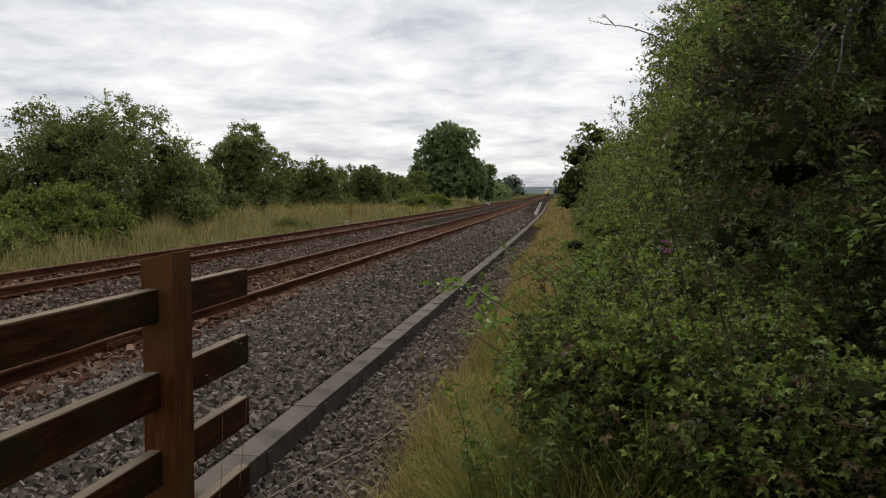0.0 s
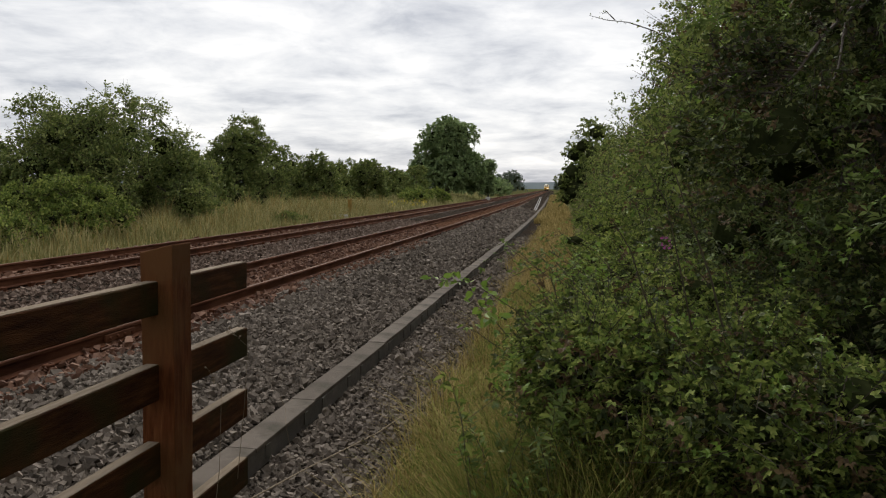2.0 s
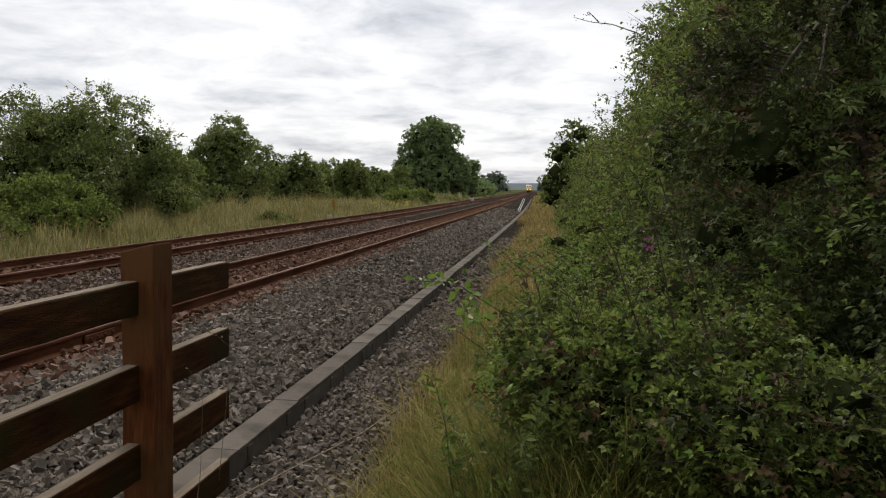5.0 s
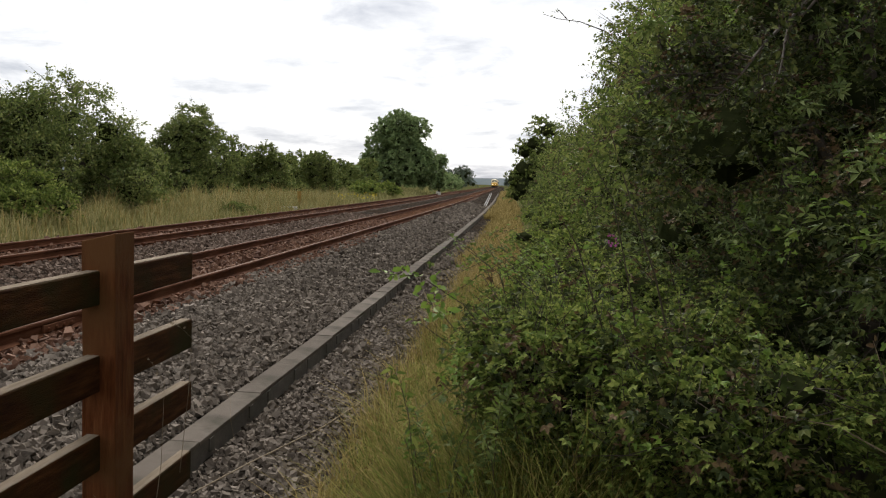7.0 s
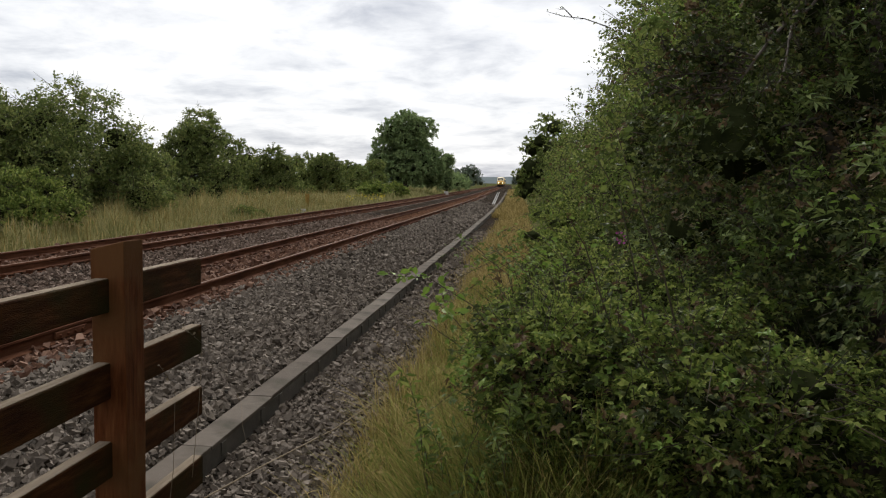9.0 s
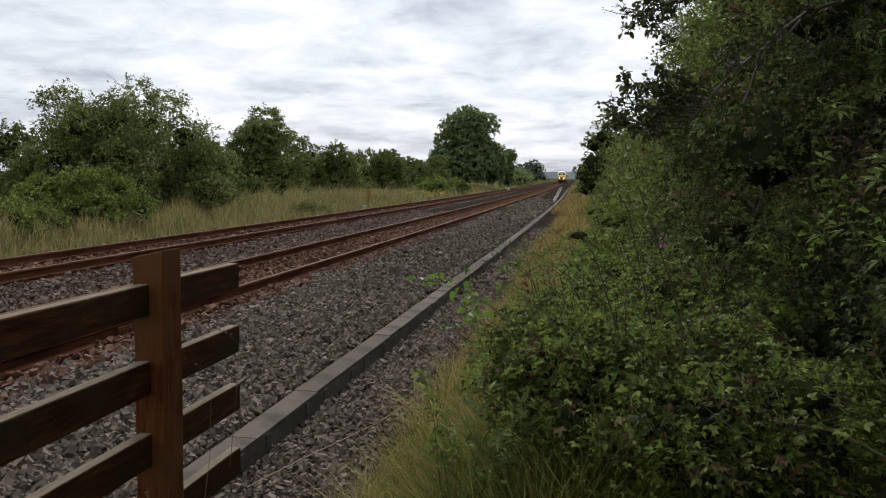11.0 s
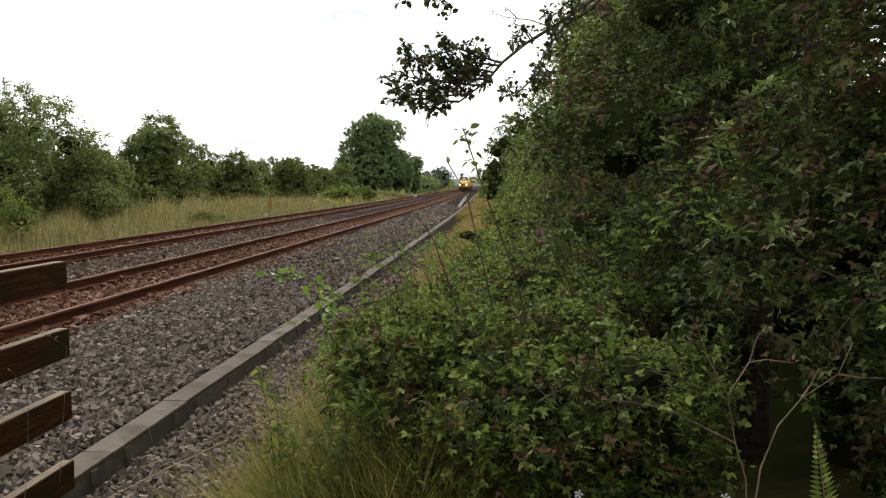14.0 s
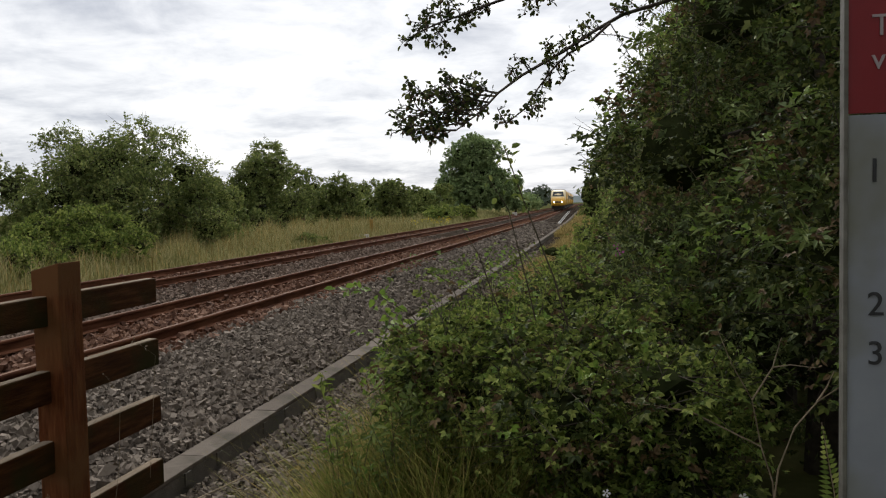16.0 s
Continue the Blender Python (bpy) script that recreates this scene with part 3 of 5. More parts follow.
# ---- fence ----
def timber(name, x0, x1, y0, y1, z0, z1, axis, parent, material, label="", slant=0.0):
    """A sawn timber, slightly uneven along its length."""
    bm = bmesh.new()
    n = 9
    rings = []
    for i in range(n):
        f = i / (n - 1)
        j = [random.uniform(-0.0022, 0.0022) for _ in range(4)]
        if axis == "z":
            z = z0 + (z1 - z0) * f
            lift = slant if i == n - 1 else 0
            rings.append([bm.verts.new(p) for p in ((x0 + j[0], y0, z), (x1 + j[1], y0, z + lift), (x1 + j[2], y1, z + lift), (x0 + j[3], y1, z))])
        else:
            y = y0 + (y1 - y0) * f
            rings.append([bm.verts.new(p) for p in ((x0, y, z0 + j[0]), (x1, y, z0 + j[1]), (x1 + j[2], y, z1), (x0 + j[2], y, z1 + j[3]))])
    for a, b in zip(rings, rings[1:]):
        for k in range(4):
            bm.faces.new((a[k], a[(k + 1) % 4], b[(k + 1) % 4], b[k]))
    bm.faces.new(rings[0][::-1]); bm.faces.new(rings[-1])
    bmesh.ops.recalc_face_normals(bm, faces=bm.faces)
    sharp = [e for e in bm.edges if len(e.link_faces) == 2 and e.calc_face_angle() > 0.8]
    bmesh.ops.bevel(bm, geom=sharp, offset=0.005, segments=2, profile=0.6, affect="EDGES")
    return part(name, bm, material, parent, label)


fence = thing("timber_fence", "red-brown timber post and four-rail fence beside the line", "fence", (0, 0, 0))
timber("post", 3.068, 3.207, 2.98, 3.135, -0.75, 1.245, "z", fence, M_POST, "sawn red-brown post with sloping top", 0.035)
timber("post", 3.068, 3.207, 1.05, 1.205, -0.6, 1.25, "z", fence, M_POST, "sawn red-brown post with sloping top", 0.035)
for z0, z1 in ((0.995, 1.128), (0.645, 0.79), (0.325, 0.468), (-0.035, 0.108)):
    r = timber("rail", 3.085, 3.143, 0.9, 3.87, z0, z1, "y", fence, M_RAILWOOD, "dark horizontal board")
    # thin strip on top, paler than the board
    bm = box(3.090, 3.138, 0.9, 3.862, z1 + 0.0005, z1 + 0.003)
    part("pale_edge", bm, M_RAILTOPWOOD, r, "paler strip along the top edge")


# ---- right-hand vegetation ----
def face_x(y, z):
    """Where the hedge's face stands."""
    base = 5.3 + 0.1 * math.sin(y * 0.9) + (0.6 if y < 4.2 else 0.15 if y < 8 else 0.0) + 0.25 * min(1, max(0, y - 8) / 10)
    return base + bend(y) * 0.9 + 0.27 * max(z, 0.0) + (0.55 if z > 5.5 else 0) + (0.05 * min(1, (y - 6) / 8) * min(1, max(0, z - 1.5) / 2) if y > 6 else 0)


def hedge_blobs(y, step, top, g):
    out = []
    z = 0.0
    r = 0.6 if y < 8 else max(0.75, step * 0.62)
    while z < top:
        for k in range(2):
            rr = r * g.uniform(0.6, 1.2)
            yy = y + g.uniform(-0.5, 0.5) * step
            out.append((face_x(yy, z) + rr * 0.9 + k * rr * 0.9 + g.uniform(-0.3, 0.32), yy, z + g.uniform(-0.2, 0.2), rr, rr * 1.05, rr * 0.95))
        z += r * 0.95
    return out


G = np.random.default_rng(3)
WEST = (-0.85, -0.45, 0.25)
y = -9.0
while y < 62:
    # bushes behind the camera are unseen, added to shade sign and hedge
    behind = y < 3
    step = 2.6 if behind else 1.7 if y < 12 else (2.8 if y < 26 else 5.0)
    top = 3.7 if 3 < y < 5.5 else 6.3 + G.uniform(-0.5, 0.5) if y < 30 else 5.2 + G.uniform(-0.5, 0.5)
    leaf = 0.036 if y < 8 else (0.07 if y < 13 else (0.1 if y < 27 else 0.15))
    n = 48000 if y < 5.5 else 42000 if y < 8 else (23000 if y < 13 else (15000 if y < 27 else 7500))
    n = 9000 if behind else n
    hollow = 0.5 if 3 < y < 4.2 else -9
    blobs = [(bx + (1.5 if behind else 0), by, bz, r1, r2, r3) for bx, by, bz, r1, r2, r3 in hedge_blobs(y, step, top, G) if bz > hollow and not (3 < y < 5 and 6.25 < bx < 6.9 and bz < 0.9)]
    ex = [(0.17 if y < 9 else 0.1, leaf * 0.9, 0.7, M_LEAF_R, "brown_leaves", "browned leaves and haws")]
    if 3 < y < 9:
        ex.append((0.12, leaf * 2.0, 0.3, M_LEAF_L, "long_leaves", "long narrow willowherb leaves"))
    ex.append((0.08, leaf * 0.9, 0.6, M_LEAF_Y, "young_leaves", "fresh yellow-green shoots"))
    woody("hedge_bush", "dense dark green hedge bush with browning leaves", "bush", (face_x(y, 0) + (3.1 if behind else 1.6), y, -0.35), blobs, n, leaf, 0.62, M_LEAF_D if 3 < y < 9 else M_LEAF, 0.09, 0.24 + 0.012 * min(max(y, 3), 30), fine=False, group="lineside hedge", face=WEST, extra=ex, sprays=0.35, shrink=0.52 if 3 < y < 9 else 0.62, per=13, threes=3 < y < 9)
    y += step
    if -1.2 < y < 3.6:
        y = 3.6

# darker trees that stand behind the hedge further along
for x, y, r, h in ((6.2, 69, 3.2, 8.2), (7.2, 84, 3.4, 7.6), (6.6, 110, 3.8, 7.0), (6.2, 160, 4.4, 6.5), (5.6, 235, 5.5, 6.0)):
    woody("lineside_tree", "dark rounded tree behind the hedge", "tree", (x, y, -0.3), mass(x - r, x + r, y - r, y + r, 0.2, h, 14, r * 0.45, int(y)), 6000, 0.24 if y < 100 else 0.4, 0.65, M_LEAF, 0.25, 0.4, group="trees along the hedge")

# dark mass added to stand for the shade at the back of the hollow
woody("hedge_bush", "dark leaf mass added as shade behind the hedge's hollow foot", "bush", (9.0, 6.0, -0.35), mass(7.3, 10.4, 3.8, 8.2, -0.4, 2.8, 16, 0.9, 31), 8000, 0.06, 0.62, M_LEAF_D, 0.09, 0.2, group="lineside hedge", sprays=0.1, shrink=0.85)

# out of view; added to block skylight from the hedge corner
woody("hedge_bush", "unseen dark hedge bush behind the crossing sign, added for shade", "bush", (8.6, 1.0, -0.35), mass(7.2, 10.4, -1.6, 3.0, -0.4, 4.6, 20, 1.0, 33), 14000, 0.06, 0.62, M_LEAF_D, 0.09, 0.25, group="lineside hedge", sprays=0.2)

# unseen tree over the crossing from which the branch hangs, added for shade
woody("hedgerow_tree", "unseen spreading hawthorn tree over the crossing, crown added for shade", "tree", (8.2, 0.6, -0.3), mass(6.0, 11.5, -4.5, 6.6, 3.6, 7.4, 20, 1.3, 77), 30000, 0.07, 0.65, M_LEAF_D, 0.2, 0.3)

# bramble bank in front of the hedge: one ragged, flat-topped tangle, plant beside plant
def thicket(x0, x1, y0, y1, z0, z1, n, seed):
    """Small flat clumps over the face and top of a bank, of uneven height."""
    g = np.random.default_rng(seed)
    out = []
    for i in range(n):
        y = g.uniform(y0, y1)
        top = z1 + 0.3 * noise.noise(Vector((0.3, y * 1.3, 1.7)))
        u = g.uniform(0, 1) ** 1.3
        x = x0 + u * (x1 - x0) + 0.36 * noise.noise(Vector((4.1, y * 1.7, u)))
        # the face leans out at mid height; clumps reach from the ground to the top
        up = g.uniform(0, 1) ** 0.6
        z = z0 + (top - z0) * up * (0.92 + 0.16 * u) + 0.12 * noise.noise(Vector((x * 2.3, y * 2.3, 0)))
        x += 0.42 * (1 - min(1, 1.3 * up)) * (1 - u)
        rr = g.uniform(0.1, 0.27)
        out.append((x, y, max(z, z0 + 0.1), rr * g.uniform(1.0, 1.5), rr * g.uniform(1.0, 1.5), rr * g.uniform(0.55, 0.9)))
    return out


BANK = ((4.83, 5.7, 3.4, 4.3, 0.32, 0.94, 48, 40000), (5.3, 6.1, 3.0, 4.2, -0.15, 0.74, 44, 36000), (6.1, 7.0, 3.6, 4.4, -0.45, -0.1, 10, 2500), (4.73, 6.0, 4.2, 5.8, 0.05, 0.92, 46, 27000), (4.85, 6.1, 5.6, 7.4, -0.4, 0.85, 36, 14000),
        (4.9, 6.1, 7.2, 9.4, -0.4, 0.9, 30, 11000), (4.9, 6.2, 9.2, 12.0, -0.45, 0.95, 28, 9000), (4.9, 6.2, 11.8, 15.4, -0.45, 1.0, 26, 8000), (4.85, 6.1, 15.2, 20.5, -0.45, 1.1, 26, 7500))
for k, (x0, x1, y0, y1, z0, z1, n, leaves) in enumerate(BANK):
    near = y0 < 5
    woody("bramble", "green bramble thicket with arching stems", "bramble", ((x0 + x1) / 2 + 0.3, (y0 + y1) / 2, -0.45), thicket(x0, x1, y0, y1, z0, z1, n, 40 + k), leaves, 0.03 if near else 0.04 if y0 < 8 else 0.06, 0.62, M_LEAF_B, 0.02, 0.2, fine=near, group="brambles along the verge",
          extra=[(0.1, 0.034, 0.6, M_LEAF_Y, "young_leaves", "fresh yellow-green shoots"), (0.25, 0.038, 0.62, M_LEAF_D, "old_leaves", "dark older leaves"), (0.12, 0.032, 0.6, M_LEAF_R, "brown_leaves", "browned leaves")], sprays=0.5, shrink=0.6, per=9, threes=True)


def blades(n, xr, yr, h, w, lean, base_of, follow=True, bias=None, shorter=False):
    """Bent grass blades, in tufts of uneven height."""
    x, y = rng.uniform(*xr, n), rng.uniform(0, 1, n)
    y = yr[0] + (yr[1] - yr[0]) * (y if bias is None else y ** bias)
    if follow:
        x = x + bends(y)
    z = base_of(x - (bends(y) if follow else 0), y)
    H = h * rng.uniform(0.4, 1.15, n) * (0.72 + 0.33 * np.sin(x * 1.9 + 0.7 * y) * np.sin(y * 0.83 + 1.3 * x) + 0.12 * np.sin(x * 5.1) * np.sin(y * 3.7))
    if shorter:
        H = H * np.clip((-6.7 - (x - bends(y))) / 2.4, 0.25, 1)
    a = rng.uniform(0, 2 * math.pi, n)
    d = np.stack([np.cos(a), np.sin(a), np.zeros(n)], 1)
    s = np.stack([-np.sin(a), np.cos(a), np.zeros(n)], 1) * (w * rng.uniform(0.6, 1.3, n))[:, None]
    L = (lean * rng.uniform(0.2, 1.3, n) * H)[:, None]
    p = np.stack([x, y, z], 1)
    up = np.array([0, 0, 1.0]) * H[:, None]
    m, t = p + up * 0.6 + d * L * 0.35, p + up * (1 - 0.15 * lean) + d * L
    V = np.stack([p - s, p + s, m + s * 0.75, m - s * 0.75, t], 1).reshape(-1, 3)
    i = np.arange(n)[:, None] * 5
    return V, np.concatenate([i + np.array([[0, 1, 2]]), i + np.array([[0, 2, 3]]), i + np.array([[3, 2, 4]])], 1).reshape(-1, 3)


def stuff(name, VF, material, label, category):
    return tagged(new(name, arrays(name, *VF, material)), label, category, kind="stuff")


stuff("dry_verge_grass", blades(18000, (3.55, 4.9), (3.0, 26), 0.52, 0.0042, 1.15, ground_z, bias=1.7), M_DRY, "straw-coloured dry grass on the verge", "grass")
stuff("dry_verge_grass", blades(7000, (3.2, 4.9), (20, 52), 0.55, 0.010, 0.9, ground_z, bias=1.2), M_DRY, "straw-coloured dry grass on the verge", "grass")
stuff("dry_verge_grass", blades(11000, (2.75, 4.9), (48, 240), 0.6, 0.016, 0.8, lambda x, y: np.maximum(ground_z(x, y), -0.58), bias=1.8), M_DRY, "straw-coloured dry grass on the verge", "grass")
stuff("green_verge_grass", blades(22000, (3.7, 5.3), (2.6, 14), 0.44, 0.0046, 1.1, ground_z, bias=1.6), M_GREEN, "green grass tangled on the verge", "grass")

stuff("green_verge_grass", blades(6000, (4.3, 5.3), (3.4, 5.2), 0.8, 0.0042, 0.9, ground_z, bias=1.2), M_GREEN, "taller green grass at the foot of the brambles", "grass")

stuff("dry_verge_grass", blades(3500, (4.1, 5.1), (3.0, 6.0), 0.66, 0.0034, 1.0, ground_z, bias=1.2), M_DRY, "straw-coloured stalks among green grass", "grass")
stuff("green_verge_grass", blades(7000, (4.35, 5.2), (3.0, 3.5), 1.7, 0.0038, 0.6, ground_z), M_GREEN, "tall green grass before the brambles", "grass")
stuff("dry_verge_grass", blades(2200, (4.35, 5.2), (3.0, 3.5), 1.7, 0.003, 0.7, ground_z), M_DRY, "tall straw-coloured stalks before the brambles", "grass")

# ---- left-hand vegetation ----
stuff("tall_grass", blades(50000, (-12.5, -7.1), (7, 60), 1.25, 0.012, 0.6, ground_z, bias=1.3, shorter=True), M_FARGRASS, "tall pale seeding grass beside the far track", "grass")
stuff("seeding_grass", blades(7000, (-12.0, -7.2), (8, 60), 1.6, 0.012, 0.4, ground_z, bias=1.2, shorter=True), M_DRY, "tan seed heads standing in the tall grass", "grass")
stuff("tall_grass", blades(28000, (-14.0, -7.0), (55, 220), 1.15, 0.03, 0.45, ground_z, bias=1.4, shorter=True), M_FARGRASS, "tall pale seeding grass beside the far track", "grass")
FARG = dict(fine=False, group="bushes across the line")


def far_bush(name, label, x0, x1, y, z1, n, leaf, seed, m=M_LEAF_FAR, parts=16, r=None, depth=None, trunk=0.14, spread=0.38, sprays=0.3, z0=-0.2, cat="bush", extra=(), flat=4.5):
    w = x1 - x0
    d = depth or w
    return woody(name, label, cat, ((x0 + x1) / 2, y, -0.35), dome(x0, x1, y - d / 2, y + d / 2, z0, z1, int(parts * 2.2), (r or w * 0.2) * 0.75, seed, flat), n, leaf, 0.65, m, trunk, spread, face=(0.4, -0.8, 0.2), extra=extra, sprays=sprays, per=14, shrink=0.46, **FARG)


far_bush("hawthorn_bush", "large dark green hawthorn with ragged spiky crown", -19.5, -10.4, 31, 6.0, 60000, 0.13, 1, parts=30, r=1.3, sprays=0.6, spread=0.6)
far_bush("hawthorn_bush", "dark hawthorn lower shoulder beside the large one", -14.6, -11.0, 34, 3.4, 13000, 0.12, 2, parts=10, r=0.9)
far_bush("rounded_bush", "rounded dense dark green bush", -18.9, -12.6, 48.5, 6.1, 30000, 0.16, 3, parts=18, r=1.3, spread=0.5)
far_bush("hawthorn_bush", "low dark hawthorn between taller bushes", -18.2, -13.4, 40, 4.2, 16000, 0.17, 4, parts=10, r=1.0)
far_bush("hawthorn_bush", "loose olive-green hawthorn with thin upright twigs", -17.2, -12.0, 58, 4.3, 14000, 0.17, 5, parts=9, r=1.1, sprays=0.6)
far_bush("hawthorn_bush", "loose olive-green hawthorn with thin upright twigs", -16.4, -11.3, 70, 4.1, 13000, 0.18, 6, parts=9, r=1.1, sprays=0.6)
for k in range(8):
    far_bush("hedge_bush", "low continuous hedge of hawthorn across the line", -19.5 + 0.1 * k, -13.2 + 0.1 * k, 37 + 9 * k, (3.4 if k < 2 else 4.1) + 0.25 * (k % 3), 6000, 0.16 + 0.015 * k, 90 + k, parts=8, r=1.1, depth=10)
far_bush("hawthorn_bush", "distant dark hedge bush", -19.5, -13.5, 88, 3.2, 6000, 0.25, 7, parts=10, r=1.2)
far_bush("hawthorn_bush", "ragged hawthorn reaching with thin bare branches", -24.7, -16.9, 28, 5.8, 12000, 0.15, 8, parts=12, r=1.3, sprays=0.6)
far_bush("bramble_mound", "low bright green bramble mound before the hawthorn", -12.8, -8.8, 22.5, 1.8, 17000, 0.11, 9, parts=20, r=0.62, depth=6, m=M_LEAF_B, trunk=0.03, cat="bramble")
far_bush("bramble_mound", "low bright green bramble mound in tall grass", -12.2, -8.9, 18.5, 0.95, 9000, 0.1, 10, parts=16, r=0.5, depth=5, m=M_LEAF_B, trunk=0.03, cat="bramble")
far_bush("bramble_mound", "yellow-green bramble bank under the tall tree", -14.0, -7.9, 84, 1.6, 7000, 0.22, 11, parts=12, r=0.9, depth=16, m=M_LEAF_B, trunk=0.03, cat="bramble")
far_bush("broad_tree", "tall broad green tree standing alone by the line", -20.0, -8.1, 119, 12.3, 46000, 0.36, 12, parts=36, r=2.5, depth=11, m=M_LEAF_OAK, trunk=0.35, spread=0.6, z0=0.4, cat="tree")
far_bush("small_tree", "thin tree beside the tall one", -9.6, -7.3, 124, 6.2, 5000, 0.3, 13, parts=10, r=0.9, m=M_LEAF_OAK, trunk=0.15, spread=0.5, cat="tree")
for k, (x0, x1, y, z) in enumerate(((-31, -23, 140, 4.3), (-40, -29, 150, 4.8), (-21, -10.8, 200, 3.8), (-21, -9.7, 175, 4.4), (-23, -12.5, 235, 5.0), (-27, -15, 280, 6.6), (-29, -16.5, 340, 8.6), (-36, -19.5, 420, 11.5), (-12, -2, 620, 9))):
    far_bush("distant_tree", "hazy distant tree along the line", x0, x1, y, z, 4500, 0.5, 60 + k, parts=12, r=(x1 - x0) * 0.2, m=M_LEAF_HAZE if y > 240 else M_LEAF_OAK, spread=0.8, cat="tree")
bm = bmesh.new()
hv = [[bm.verts.new((-1600 + 50 * i, 2300, h)) for i in range(65)] for h in (-5,)]
tops = [bm.verts.new((-1600 + 50 * i, 2350, 20 + 14 * noise.noise(Vector((i * 0.13, 2, 0))) + 3 * noise.noise(Vector((i * 0.9, 5, 0))))) for i in range(65)]
back = [bm.verts.new((-1600 + 50 * i, 2700, -5)) for i in range(65)]
for i in range(64):
    bm.faces.new((hv[0][i], hv[0][i + 1], tops[i + 1], tops[i])); bm.faces.new((tops[i], tops[i + 1], back[i + 1], back[i]))
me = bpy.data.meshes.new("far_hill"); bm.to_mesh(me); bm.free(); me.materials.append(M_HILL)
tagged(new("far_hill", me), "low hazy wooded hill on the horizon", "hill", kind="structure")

W = random.Random(21)
for k in range(9):
    y = W.uniform(32, 64)
    x = W.uniform(-10.6, -8.2) + bend(y)
    w, h = W.uniform(0.8, 1.8), W.uniform(-0.05, 0.4)
    far_bush("nettle_clump", "dark green nettle clump in the tall grass", x - w / 2, x + w / 2, y, h, 1300, 0.1, 200 + k, parts=5, r=0.3, depth=w, m=M_LEAF_FAR, trunk=0.01, spread=0.3, z0=-0.5, cat="weeds")

# marker stake and concrete block beside the far track
ob = thing("marker_stake", "ochre painted timber marker stake in tall grass", "marker post", (-9.15, 49, -0.45))
part("stake", box(-0.11, 0.11, -0.05, 0.05, -0.2, 1.1, 0.01), M_STAKE, ob)
part("cap", box(-0.13, 0.13, -0.06, 0.06, 1.1, 1.14, 0.008), M_STAKE, ob)
ob = thing("cable_marker", "small pale concrete marker block in the grass", "marker", (-8.6, 45, -0.4))
part("block", box(-0.45, 0.45, -0.15, 0.15, 0, 0.28, 0.02), M_PALE, ob)
ob = thing("lineside_cabinet", "small pale equipment box beneath the tall tree", "cabinet", (-7.2, 112, -0.4))
part("body", box(-0.3, 0.3, -0.2, 0.2, 0.1, 0.65, 0.02), M_PALE, ob)
part("plinth", box(-0.35, 0.35, -0.25, 0.25, 0, 0.1, 0.01), M_CONCRETE, ob)


# ---- warning sign ----
def words(text, size, x, z, material, parent, name):
    cu = bpy.data.curves.new(name, "FONT")
    cu.body, cu.size, cu.extrude = text, size, 0.0006
    ob = bpy.data.objects.new(name, cu)
    me = bpy.data.meshes.new_from_object(ob)
    bpy.data.objects.remove(ob)
    me.materials.clear(); me.materials.append(material)
    o = hang(name, me, parent)
    o.matrix_basis = pose(x, -0.0046, z, 90, 0, 0)
    return o


sign = thing("crossing_sign", "white instruction board with red band, green with algae", "sign", (5.895, 0.84, 1.593))
part("board", box(0.0, 0.46, -0.003, 0.003, -1.05, -0.001), M_BOARD, sign)
part("red_band", box(0.0, 0.46, -0.003, 0.003, 0.001, 0.42), M_RED, sign, "red band with pale lettering")
part("edge_trim", box(-0.0055, -0.0005, -0.006, 0.012, -1.05, 0.42, 0.001), M_EDGE, sign, "pale worn aluminium edge")
part("pole", cyl((0.23, 0.04, -2.0), (0.23, 0.04, 0.38), 0.03, 0.03, sides=14), M_GALV, sign, "galvanised support pole")
words("Te", 0.035, 0.024, 0.089, M_LETTER, sign, "lettering")
words("ve", 0.035, 0.024, 0.051, M_LETTER, sign, "lettering")
words("1", 0.040, 0.018, -0.079, M_INK, sign, "numeral")
words("2", 0.040, 0.020, -0.235, M_INK, sign, "numeral")
words("3", 0.040, 0.020, -0.293, M_INK, sign, "numeral")


# ---- single stems, shoots and the overhanging branch ----
def along(pts, f):
    k = min(int(f * (len(pts) - 1)), len(pts) - 2)
    return Vector(pts[k]).lerp(Vector(pts[k + 1]), f * (len(pts) - 1) - k)


def shoot(name, label, paths, leaves, leaf, material, stem=M_STEM, from_=0.5, r=0.009, category="shoot", spread=0.03, width=0.66):
    ob = thing(name, label, category, paths[0][0])
    o = Vector(paths[0][0])
    V, F = tubes([([Vector(p) - o for p in pts], list(np.linspace(r, r * 0.35, len(pts)))) for pts in paths], 6)
    hang("stem", arrays("stem", V, F, stem), ob)
    if leaves:
        P, D = [], []
        for pts in paths:
            for _ in range(leaves):
                p = along(pts, random.uniform(from_, 1.0)) - o
                d = Vector((random.gauss(0, 1), random.gauss(0, 1), random.gauss(0.3, 0.7))).normalized()
                P.append(tuple(p + d * random.uniform(0, spread))); D.append(tuple(d))
        V, F = (trefoil_mesh if category == "bramble" else leaf_mesh)(np.array(P), np.array(D), leaf, width, True)
        hang("leaves", arrays("leaves", V, F, material), ob)
    return ob


